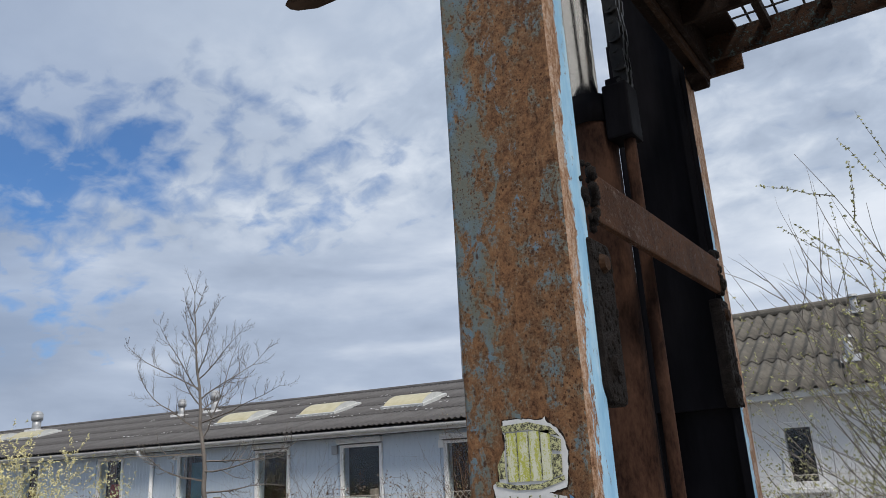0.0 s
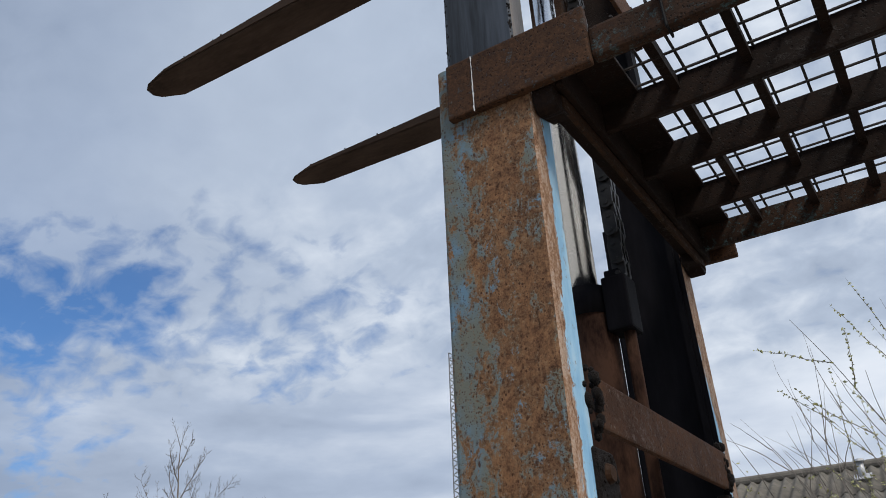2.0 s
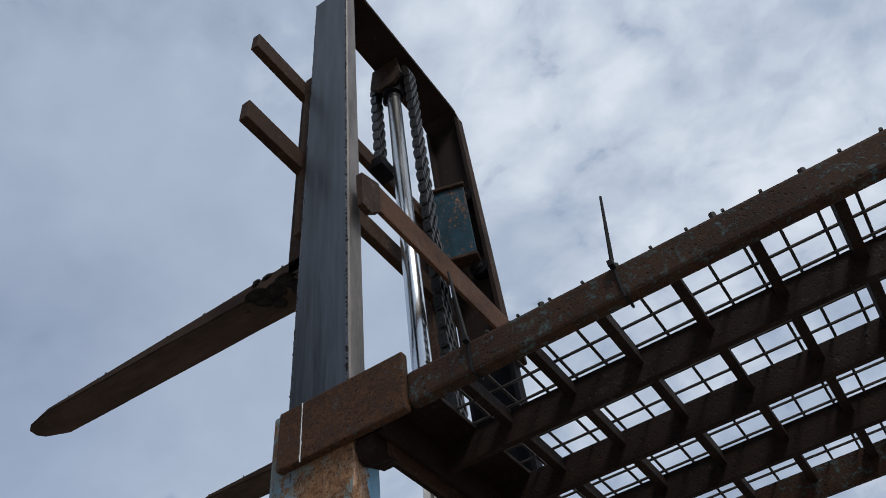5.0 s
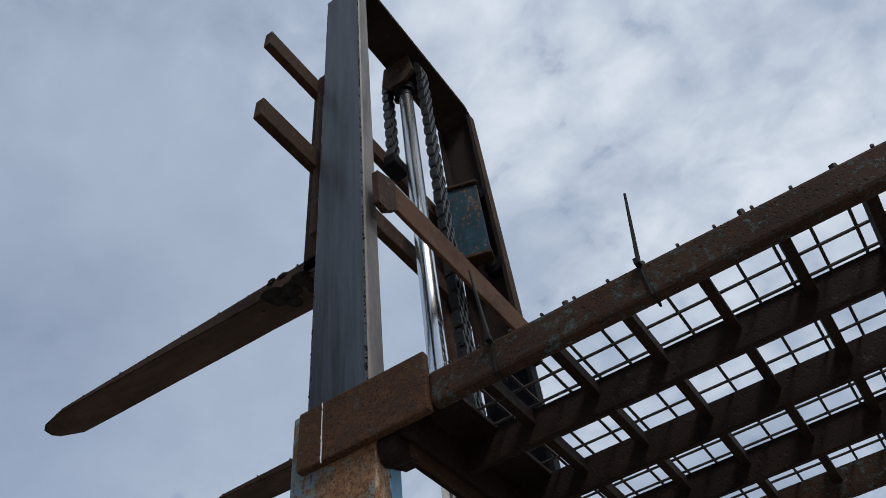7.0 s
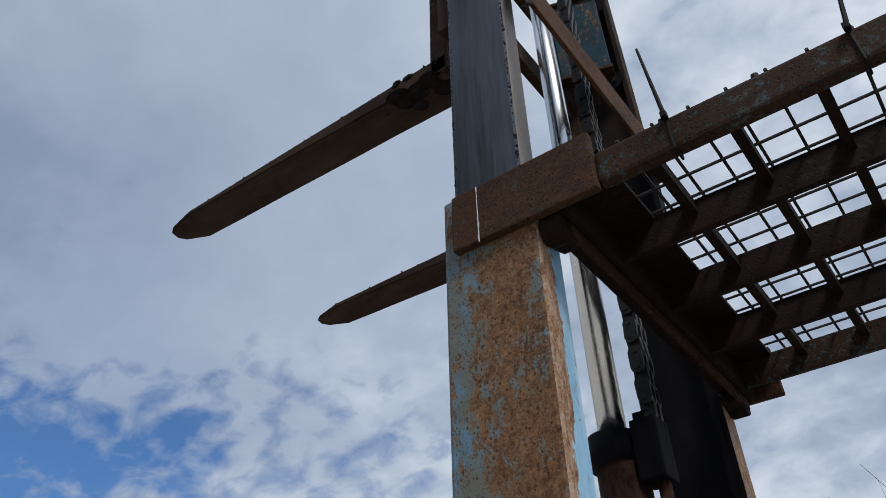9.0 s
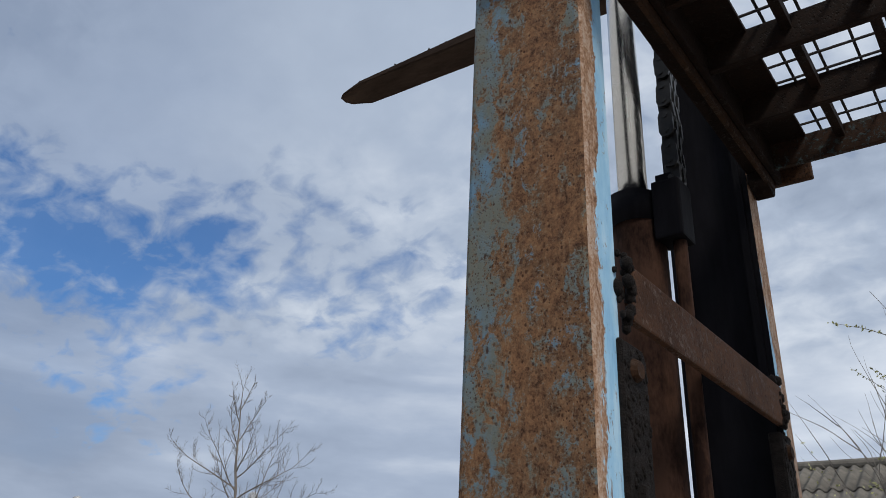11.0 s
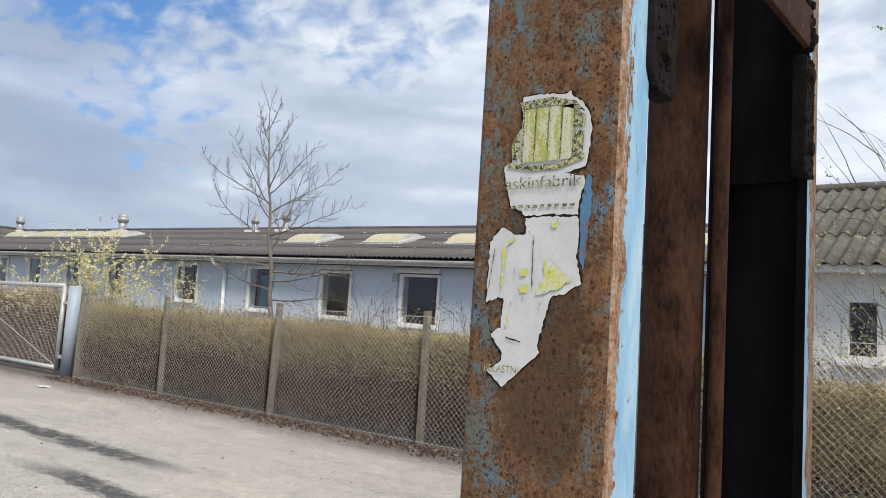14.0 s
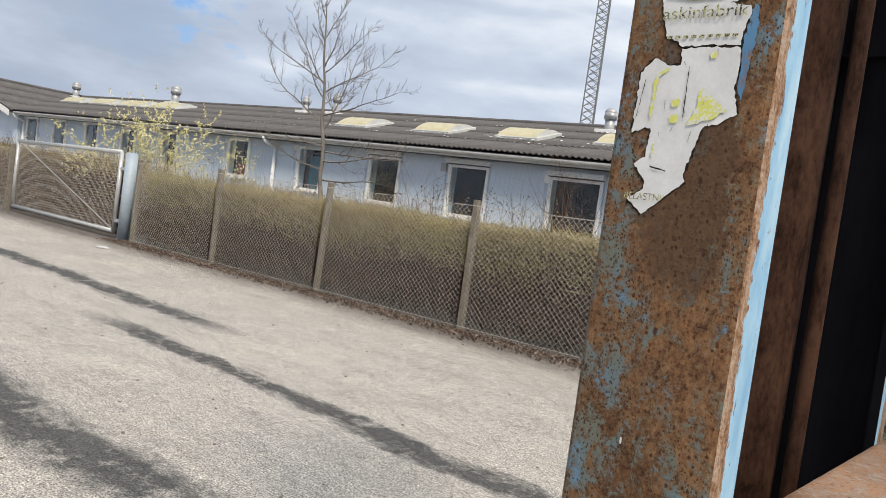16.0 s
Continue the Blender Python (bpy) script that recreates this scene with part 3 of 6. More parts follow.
tpart("gland", bm, M_DARK, cyl, "black cylinder gland", smooth=True)
bm = rod(bmesh.new(), (*ROD, 2.20), (*ROD, 4.02), 0.0225, sides=40)
tpart("piston_rod", bm, M_CHROME, cyl, "polished chrome piston rod", smooth=True)
bm = bmesh.new()
for z in (3.972, 3.986, 4.0):
    rod(bm, (*ROD, z), (*ROD, z + 0.006), 0.0236, sides=32)
tpart("rod_ring", bm, M_DARK, cyl)
bm = rod(bmesh.new(), (*ROD, 4.005), (*ROD, 4.06), 0.032, 0.036, 24)
head = tpart("crosshead", bm, M_DARK, label="black crosshead with chain sheave")
for y0 in (1.150, 1.218):
    bm = prism(bmesh.new(), [(-0.655, 4.172), (-0.555, 4.172), (-0.545, 4.06), (-0.575, 4.02), (-0.635, 4.02), (-0.668, 4.06)], "y", y0, y0 + 0.012)
    tpart("cheek_plate", bm, M_RUST, head)
bm = rod(bmesh.new(), (-0.604, 1.166, 4.085), (-0.604, 1.214, 4.085), 0.055, sides=32)
tpart("sheave", bm, M_DARK, head, smooth=False)

# chain
def link_mesh(name, half, ys):
    bm = bmesh.new()
    pts = []
    for k in range(6):
        a = -math.pi / 2 + math.pi * k / 5
        pts.append((math.sin(a) * 0.0115, half + math.cos(a) * 0.0105))
    for k in range(6):
        a = math.pi / 2 - math.pi * k / 5
        pts.append((math.sin(a) * 0.0115, -half - math.cos(a) * 0.0105))
    pts = [(x * (1.0 if abs(z) > half * 0.9 else 0.7), z) for x, z in pts]
    for y0, y1 in ys:
        prism(bm, pts, "y", y0, y1)
    bmesh.ops.recalc_face_normals(bm, faces=bm.faces)
    me = bpy.data.meshes.new(name)
    bm.to_mesh(me)
    bm.free()
    me.materials.append(M_CHAIN)
    return me


PITCH = 0.028
LINK_A = link_mesh("link", PITCH / 2, ((-0.021, -0.015), (0.015, 0.021), (-0.003, 0.003)))
LINK_B = link_mesh("link", PITCH / 2, ((-0.014, -0.005), (0.005, 0.014)))


def chain(x, y, z0, z1, label):
    bm = bmesh.new()
    n = int((z1 - z0) / PITCH)
    for k in range(n + 1):
        rod(bm, (x, y - 0.0225, z0 + k * PITCH), (x, y + 0.0225, z0 + k * PITCH), 0.0042, sides=8)
    run = tpart("lift_chain", bm, M_CHAIN, label=label)
    rng = random.Random(n)
    for k in range(n):
        ob = new("link", LINK_A if k % 2 else LINK_B)
        ob.parent = run
        ob.matrix_basis = Matrix.Translation(Vector((x + SKEW * (y - 0.82), y, z0 + (k + 0.5) * PITCH)) - base_of(truck)) @ pose(0, 0, 0, rng.uniform(-1.5, 1.5), rng.uniform(-5, 5), rng.uniform(-3, 3))
    return run


chain(-0.535, 1.19, 2.235, 4.10, "black greased leaf chain")
chain(-0.672, 1.19, 3.64, 4.10, "black greased leaf chain")
bm = bmesh.new()
for k in range(9):
    a = math.pi * k / 8
    m = Matrix.Translation((-0.604 + math.cos(a) * 0.066, 1.19, 4.09 + math.sin(a) * 0.062)) @ pose(0, 0, 0, 0, -math.degrees(a), 0)
    for v in bmesh.ops.create_cube(bm, size=1.0)["verts"]:
        v.co = m @ Vector((v.co.x * 0.020, v.co.y * 0.04, v.co.z * 0.026))
tpart("chain_bend", bm, M_CHAIN)
bm = new_box(-0.566, -0.523, 1.165, 1.215, 2.135, 2.232, 0.004)
box(bm, -0.560, -0.535, 1.172, 1.178, 2.22, 2.245)
anchor = tpart("chain_anchor", bm, M_DARK, label="black chain anchor block")
bm = rod(bmesh.new(), (-0.537, 1.19, 0.4), (-0.538, 1.19, 2.14), 0.0098, sides=20)
tpart("return_pipe", bm, M_CYL, label="brown steel return pipe", smooth=True)

# carriage with bars and forks
bm = new_box(-0.695, -0.671, 0.68, 1.655, 3.246, 3.320, 0.003)
carriage = tpart("carriage", bm, M_RUST, label="rust-brown fork carriage bars")
bm = new_box(-0.706, -0.683, 0.68, 1.655, 3.622, 3.696, 0.003)
tpart("carriage_bar", bm, M_RUST, carriage)
for y0 in (0.862, 1.44):
    bm = new_box(-0.682, -0.655, y0, y0 + 0.03, 3.0, 3.70, 0.003)
    tpart("carriage_plate", bm, M_RUST, carriage)
# the far roller plate is set at a slant between the carriage and the upright
SLANT = Matrix.Translation((-0.596, 1.415, 0)) @ Matrix.Rotation(radians(17), 4, "Z")
for name, box_of, mat, label in (("roller_plate", (-0.068, 0.066, -0.005, 0.005, 3.352, 3.685, 0.002), M_OLD_BLUE, "faded blue roller plate"),
                                 ("roller_plate_foot", (-0.072, 0.070, -0.022, 0.020, 3.336, 3.350, 0.003), M_RUST, ""),
                                 ("roller_plate_top", (-0.072, 0.070, -0.016, 0.020, 3.687, 3.699, 0.002), M_RUST, "")):
    bm = new_box(*box_of[:6], bevel=box_of[6])
    bmesh.ops.transform(bm, matrix=SLANT, verts=bm.verts)
    tpart(name, bm, mat, carriage, label)
for z in (3.325, 3.665):
    bm = rod(bmesh.new(), (-0.545, 1.450, z), (-0.545, 1.478, z), 0.030, sides=28)
    roller = tpart("roller", bm, M_DARK, carriage)
    bm = rod(bmesh.new(), (-0.545, 1.442, z), (-0.545, 1.450, z), 0.014, sides=16)
    tpart("roller_pin", bm, M_GREASE, roller)
bm = new_box(-0.695, -0.645, 1.155, 1.225, 3.60, 3.648, 0.004)
tpart("chain_bracket", bm, M_DARK, carriage)


def fork(y0, y1):
    """A blade that thins towards a blunt, chamfered tip, and an upright shank."""
    w = y1 - y0
    rng = random.Random(int(y0 * 999))

    def under(x):
        return 2.941 + 0.033 * min(1, max(0, (-0.72 - x) / 0.84)) ** 0.8

    def over(x):
        return 2.996 - 0.010 * min(1, max(0, (-0.72 - x) / 0.84))
    cuts = [(-0.70 - 0.1 * k) for k in range(1, 8)]
    near = [(-0.70, y0)] + [(c, y0) for c in cuts] + [(-1.485, y0), (-1.560, y0 + 0.13 * w), (-1.580, y0 + 0.27 * w)]
    far = [(-1.583, y0 + 0.52 * w), (-1.570, y0 + 0.72 * w), (-1.515, y1)] + [(c, y1) for c in reversed(cuts)] + [(-0.70, y1)]
    ring = near + far
    bm = bmesh.new()
    lo = [bm.verts.new((x, y, under(x) + rng.uniform(-0.001, 0.001))) for x, y in ring]
    hi = [bm.verts.new((x, y, max(over(x), under(x) + 0.006) - (0.006 if x < -1.54 else 0))) for x, y in ring]
    n = len(ring)
    for i in range(n):
        bm.faces.new((lo[i], lo[(i + 1) % n], hi[(i + 1) % n], hi[i]))
    h = n // 2
    for row in (lo, hi):
        for i in range(h - 1):
            bm.faces.new((row[i], row[i + 1], row[n - 2 - i], row[n - 1 - i]))
    edges = [e for e in bm.edges if len(e.link_faces) == 2 and abs(e.verts[0].co.z - e.verts[1].co.z) < 0.02]
    bmesh.ops.recalc_face_normals(bm, faces=bm.faces)
    edges = [e for e in edges if e.calc_face_angle(0) > 0.9]
    bmesh.ops.bevel(bm, geom=edges, offset=0.0035, segments=2, affect="EDGES")
    ob = tpart("fork", bm, M_FORK, carriage, "mud-brown steel fork, tapered tip")
    bm = new_box(-0.738, -0.697, y0, y1, 2.950, 3.70, 0.004)
    tpart("fork_shank", bm, M_RUST, ob)
    bm = new_box(-0.738, -0.66, y0 + 0.01, y1 - 0.01, 3.690, 3.715, 0.004)
    tpart("fork_hook", bm, M_RUST, ob)
    bm = bmesh.new()
    for k in range(46):
        x = -0.70 - abs(rng.gauss(0, 0.15))
        r = rng.uniform(0.003, 0.010) * (1.5 if x > -0.85 else 0.8)
        if k % 3:
            at, flat_r = (x, y0 + abs(rng.gauss(0, 0.022)), under(x) + 0.001), (r * 2.2, r * 1.5, r * 0.14)
        else:
            at, flat_r = (x, y0 + rng.uniform(-0.002, 0.010), over(x) - rng.uniform(-0.003, 0.03)), (r * 1.1, r * 0.4, r * 0.6)
        bmesh.ops.create_icosphere(bm, subdivisions=1, radius=1.0, matrix=Matrix.Translation(at) @ Matrix.Diagonal((*flat_r, 1)))
    tpart("dried_mud", bm, M_GREASE, ob, "clots of dark dried mud", smooth=True)["kind"] = "stuff"
    bm = bmesh.new()
    for k in range(60):
        x = rng.uniform(-1.5, -0.72)
        r = rng.uniform(0.0012, 0.0035)
        bmesh.ops.create_icosphere(bm, subdivisions=1, radius=r, matrix=Matrix.Translation((x, y0 + rng.uniform(0.001, 0.02), over(x) + r * 0.3)))
    tpart("dirt_crumb", bm, M_FORK, ob, smooth=True)["kind"] = "stuff"


fork(0.909, 0.999)
fork(1.430, 1.522)

# overhead guard: bars on edge, welded mesh on top
GX1 = 1.25
bm = new_box(-0.401, GX1, 0.812, 0.833, 2.380, 2.434, 0.006)
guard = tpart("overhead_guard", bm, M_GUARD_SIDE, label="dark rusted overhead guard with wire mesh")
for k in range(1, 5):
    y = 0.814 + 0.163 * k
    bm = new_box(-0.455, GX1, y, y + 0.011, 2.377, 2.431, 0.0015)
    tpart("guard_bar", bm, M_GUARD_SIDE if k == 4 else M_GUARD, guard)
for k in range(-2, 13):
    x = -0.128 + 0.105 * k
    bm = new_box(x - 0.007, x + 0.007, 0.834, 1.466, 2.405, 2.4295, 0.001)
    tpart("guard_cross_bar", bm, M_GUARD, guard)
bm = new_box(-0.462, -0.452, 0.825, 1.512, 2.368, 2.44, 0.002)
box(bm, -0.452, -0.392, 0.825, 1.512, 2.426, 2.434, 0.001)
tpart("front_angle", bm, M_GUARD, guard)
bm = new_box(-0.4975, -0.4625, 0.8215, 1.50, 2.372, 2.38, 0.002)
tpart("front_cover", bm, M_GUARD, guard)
# dark rounded gussets that carry the front angle on the mast
for s in (1, -1):
    bm = prism(bmesh.new(), [(MID + s * (y - MID), z) for y, z in ((0.8215, 2.3715), (0.8215, 2.358), (0.828, 2.343), (0.838, 2.337), (0.850, 2.341), (0.862, 2.349), (0.885, 2.352), (0.885, 2.3715))], "x", -0.4975, -0.4660)
    bmesh.ops.bevel(bm, geom=bm.edges[:], offset=0.002, segments=1, affect="EDGES")
    tpart("gusset", bm, M_GUARD, guard, "dark rounded gusset")
bm = new_box(-0.471, -0.463, 0.85, 1.50, 2.350, 2.372, 0.002)
tpart("front_edge_strip", bm, M_RUST, guard)
bm = new_box(GX1, GX1 + 0.012, 0.812, 1.49, 2.378, 2.44, 0.002)
tpart("rear_bar", bm, M_GUARD, guard)
for k in range(14):
    bm = rod(bmesh.new(), (-0.40, 0.834 + 0.0465 * k, 2.434), (GX1, 0.834 + 0.0465 * k, 2.434), 0.0024, sides=6)
    tpart("mesh_wire", bm, M_WIRE, guard)
for k in range(33):
    bm = rod(bmesh.new(), (-0.3670 + 0.0485 * k, 0.815, 2.4385), (-0.3670 + 0.0485 * k, 1.49, 2.4385), 0.0024, sides=6)
    tpart("mesh_wire", bm, M_WIRE, guard)
rng = random.Random(4)
for k in range(13):
    x = -0.30 + 0.116 * k + rng.uniform(-0.01, 0.01)
    bm = rod(bmesh.new(), (x, 0.818, 2.432), (x, 0.816, 2.4405 + rng.uniform(-0.002, 0.002)), 0.0045, sides=8)
    tpart("wire_stub", bm, M_WIRE, guard)
# side plates that hold the guard to the mast
for y0, y1 in ((0.806, 0.8195), (1.5155, 1.529)):
    bm = new_box(-0.625, -0.401, y0, y1, 2.37, 2.472, 0.003)
    plate = tpart("guard_plate", bm, M_PLATE, guard, "rust-brown plate with white drip")
rng = random.Random(9)
bm = bmesh.new()
for k in range(9):
    z = 2.470 - k * 0.0115
    prism(bm, [(-0.5808 + rng.uniform(-0.0012, 0.0005), z), (-0.5795 + rng.uniform(-0.001, 0.001), z), (-0.5797, z - 0.009 - rng.uniform(0, 0.004)), (-0.5806, z - 0.0105)], "y", 0.8048, 0.8062)
tpart("paint_drip", bm, M_WHITE, guard, "white paint drip")
# cable ties
for x, dx, top in ((-0.079, 0.022, 2.560), (-0.298, -0.009, 2.576)):
    bm = new_box(x - 0.0019, x + 0.0019, 0.8085, 0.8365, 2.3765, 2.4375, 0.002)
    tie = tpart("cable_tie", bm, M_TIE, guard, "black plastic cable tie")
    bm = rod(bmesh.new(), (x, 0.809, 2.43), (x + dx, 0.805, top), 0.0032, 0.0019, 8)
    tpart("tie_tail", bm, M_TIE, tie)
    bm = new_box(x - 0.004, x + 0.004, 0.801, 0.810, 2.428, 2.438, 0.001)
    tpart("tie_lock", bm, M_TIE, tie)
# rear posts, cowl, body and wheels below the camera's view
for y in (0.83, 1.47):
    bm = new_box(GX1 - 0.05, GX1, y - 0.025, y + 0.025, 0.9, 2.377, 0.004)
    tpart("guard_post", bm, M_GUARD, guard)
bm = new_box(-0.487, -0.05, 0.885, 1.44, 0.45, 1.13, 0.008)
tpart("cowl", bm, M_COWL, label="rusted cowl plate behind the mast")
bm = new_box(-0.30, 1.55, 0.86, 1.48, 0.32, 0.92, 0.03)
tpart("chassis", bm, M_MAST)
for x, r in ((-0.25, 0.32), (1.25, 0.26)):
    for y0, y1 in ((0.64, 0.84), (1.50, 1.70)):
        bm = rod(bmesh.new(), (x, y0, r), (x, y1, r), r, sides=40)
        bmesh.ops.bevel(bm, geom=[e for e in bm.edges if len(e.link_faces) == 2 and any(len(f.verts) > 4 for f in e.link_faces)], offset=0.03, segments=3, affect="EDGES")
        wheel = tpart("wheel", bm, M_RUBBER, label="black rubber tyre")
        bm = rod(bmesh.new(), (x, y0 - 0.004, r), (x, y1 + 0.004, r), r * 0.55, sides=28)
        tpart("rim", bm, M_MAST, wheel)

# torn label on the near upright
FACE = 0.82
from mathutils.geometry import tessellate_polygon


def sheet(name, outline, mat, parent, lift, label="", torn=0.0):
    bm = bmesh.new()
    if torn:
        rng, rough = random.Random(len(outline)), []
        for (xa, za), (xb, zb) in zip(outline, outline[1:] + outline[:1]):
            n = max(1, int(math.hypot(xb - xa, zb - za) / 0.003))
            for k in range(n):
                j = torn if k else torn * 0.4
                rough.append((xa + (xb - xa) * k / n + rng.uniform(-j, j), za + (zb - za) * k / n + rng.uniform(-j, j)))
        outline = rough
    flat_pts = [Vector((x, FACE - lift - 0.0006, z)) for x, z in outline]
    made = [bm.verts.new(p) for p in flat_pts]
    for tri in tessellate_polygon([flat_pts]):
        f = bm.faces.new([made[i] for i in tri])
        f.normal_update()
        if f.normal.y > 0:
            f.normal_flip()
    return tpart(name, bm, mat, parent, label)


UPPER = [(-0.600, 1.679), (-0.580, 1.680), (-0.552, 1.677), (-0.548, 1.680), (-0.545, 1.673), (-0.534, 1.666), (-0.528, 1.655), (-0.525, 1.643), (-0.528, 1.614), (-0.530, 1.607),
         (-0.551, 1.602), (-0.531, 1.598), (-0.530, 1.591), (-0.535, 1.571), (-0.535, 1.563), (-0.568, 1.564), (-0.590, 1.563), (-0.595, 1.568), (-0.608, 1.574), (-0.613, 1.591), (-0.617, 1.612), (-0.609, 1.615), (-0.607, 1.631), (-0.599, 1.652)]
LOWER = [(-0.590, 1.561), (-0.568, 1.562), (-0.535, 1.561), (-0.533, 1.545), (-0.535, 1.523), (-0.529, 1.500), (-0.546, 1.490), (-0.557, 1.489), (-0.561, 1.480), (-0.571, 1.443), (-0.568, 1.436),
         (-0.590, 1.416), (-0.607, 1.401), (-0.624, 1.415), (-0.609, 1.426), (-0.608, 1.433), (-0.622, 1.450), (-0.611, 1.457), (-0.610, 1.485), (-0.616, 1.486), (-0.629, 1.480), (-0.629, 1.539), (-0.616, 1.553), (-0.599, 1.545), (-0.589, 1.546)]
sticker = sheet("label_sticker", UPPER, M_WHITE, truck, 0.0004, "torn white and yellow vinyl label", 0.0009)
# A dark sheet cut larger than the label paints shade round its edges.
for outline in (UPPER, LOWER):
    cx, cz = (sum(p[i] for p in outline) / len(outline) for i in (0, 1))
    sheet("edge_shade", [(x + (0.0012 if x > cx else -0.0012), z + (0.0010 if z > cz else -0.0016)) for x, z in outline], M_EDGE_SHADE_TEAR, sticker, 0.0001, "dark rim painted as edge shade", 0.0014)
sheet("label_piece", LOWER, M_WHITE, sticker, 0.0004, "", 0.0009)
sheet("print_band", [(-0.602, 1.674), (-0.568, 1.676), (-0.542, 1.669), (-0.531, 1.657), (-0.537, 1.660), (-0.568, 1.668), (-0.599, 1.667)], M_INK, sticker, 0.0016)
sheet("print_band", [(-0.613, 1.616), (-0.587, 1.611), (-0.559, 1.6115), (-0.531, 1.619), (-0.531, 1.614), (-0.559, 1.606), (-0.587, 1.606), (-0.612, 1.611)], M_INK, sticker, 0.0016)
for xa, xb in ((-0.596, -0.584), (-0.5825, -0.570), (-0.5685, -0.556), (-0.5545, -0.5435)):
    sheet("print_field", [(xa, 1.666), (xb, 1.666), (xb, 1.6145), (xa - 0.001, 1.6145)], M_YELLOW, sticker, 0.0016)
for xa, xb in ((-0.597, -0.5955), (-0.5838, -0.5830), (-0.5700, -0.5692), (-0.5560, -0.5552), (-0.5435, -0.5425)):
    sheet("print_line", [(xa, 1.667), (xb, 1.667), (xb - 0.0004, 1.6145), (xa - 0.0004, 1.6145)], M_INK, sticker, 0.0020, "", 0.0004)
sheet("print_field", [(-0.5425, 1.660), (-0.531, 1.655), (-0.532, 1.643), (-0.5425, 1.645)], M_INK, sticker, 0.0016)
sheet("print_field", [(-0.5425, 1.641), (-0.532, 1.640), (-0.533, 1.620), (-0.5425, 1.617)], M_INK, sticker, 0.0016)
sheet("print_field", [(-0.609, 1.632), (-0.600, 1.648), (-0.600, 1.618), (-0.608, 1.618)], M_INK, sticker, 0.0016)
for o in ([(-0.565, 1.523), (-0.538, 1.504), (-0.551, 1.494), (-0.574, 1.489), (-0.568, 1.505)], [(-0.592, 1.512), (-0.585, 1.514), (-0.585, 1.507), (-0.591, 1.506)], [(-0.592, 1.498), (-0.584, 1.499), (-0.584, 1.491), (-0.591, 1.491)],
          [(-0.612, 1.536), (-0.599, 1.543), (-0.599, 1.541), (-0.609, 1.534), (-0.611, 1.492), (-0.613, 1.492)], [(-0.561, 1.558), (-0.555, 1.558), (-0.555, 1.552), (-0.560, 1.551)], [(-0.605, 1.470), (-0.603, 1.470), (-0.603, 1.458), (-0.605, 1.458)]):
    sheet("print_field", o, M_STAIN, sticker, 0.0016, "", 0.0012)
for o in ([(-0.5800, 1.543), (-0.5794, 1.545), (-0.5786, 1.502), (-0.5793, 1.492)], [(-0.622, 1.532), (-0.6214, 1.532), (-0.6262, 1.496), (-0.627, 1.494)], [(-0.605, 1.449), (-0.588, 1.445), (-0.588, 1.444), (-0.604, 1.447)]):
    sheet("tear", o, M_EDGE_SHADE_TEAR, sticker, 0.0016, "", 0.0003)
rng = random.Random(61)
for k in range(16):
    x, z, h = rng.uniform(-0.61, -0.545), rng.uniform(1.43, 1.56), rng.uniform(0.004, 0.014)
    if not (x < -0.575 and z < 1.47) and not (x > -0.56 and z < 1.49):
        sheet("scratch", [(x, z), (x + rng.uniform(0.0003, 0.0007), z), (x + rng.uniform(-0.004, 0.004), z - h)], M_EDGE_SHADE_TEAR, sticker, 0.0016)
M_PATCH = rusty_paint("kept_blue_paint", (0.07, 0.17, 0.30), (0.10, 0.23, 0.38), -0.03, spots=0.3)
sheet("kept_paint", [(-0.5285, 1.600), (-0.5245, 1.598), (-0.5225, 1.580), (-0.5235, 1.560), (-0.5255, 1.535), (-0.5285, 1.512), (-0.5315, 1.520), (-0.5340, 1.545), (-0.5345, 1.565), (-0.5300, 1.590)], M_PATCH, truck, 0.0001, "blue paint kept beside the label", 0.0012)
sheet("paint_chip", [(-0.5936, 1.1832), (-0.5918, 1.1830), (-0.5916, 1.1780), (-0.5926, 1.1762), (-0.5938, 1.1780)], M_WHITE, truck, 0.0003, "small white chip")
for k in range(9):
    sheet("small_print", [(-0.606 + 0.0078 * k, 1.5735), (-0.601 + 0.0078 * k, 1.5733), (-0.601 + 0.0078 * k, 1.5705), (-0.606 + 0.0078 * k, 1.5707)], M_INK, sticker, 0.0016)


def writing(text, x0, x1, z, height, parent):
    cu = bpy.data.curves.new("writing", "FONT")
    cu.body, cu.size, cu.extrude, cu.align_x = text, 1.0, 0.0, "LEFT"
    tmp = bpy.data.objects.new("writing", cu)
    scene.collection.objects.link(tmp)
    bpy.context.view_layer.update()
    me = bpy.data.meshes.new_from_object(tmp.evaluated_get(bpy.context.evaluated_depsgraph_get()))
    bpy.data.objects.remove(tmp)
    co = np.array([v.co for v in me.vertices])
    lo, hi = co.min(0), co.max(0)
    at = base_of(parent)
    for v in me.vertices:
        x = x0 + (v.co.x - lo[0]) / (hi[0] - lo[0]) * (x1 - x0)
        zz = z + (v.co.y - lo[1]) / (hi[1] - lo[1]) * height
        v.co = Vector((x, FACE - 0.0032, zz)) - at
    me.materials.append(M_INK)
    ob = new("writing", me)
    ob.parent = parent
    return ob


writing("askinfabrik", -0.613, -0.532, 1.589, 0.0115, sticker)
writing("BELASTNI", -0.626, -0.588, 1.415, 0.0068, sticker)

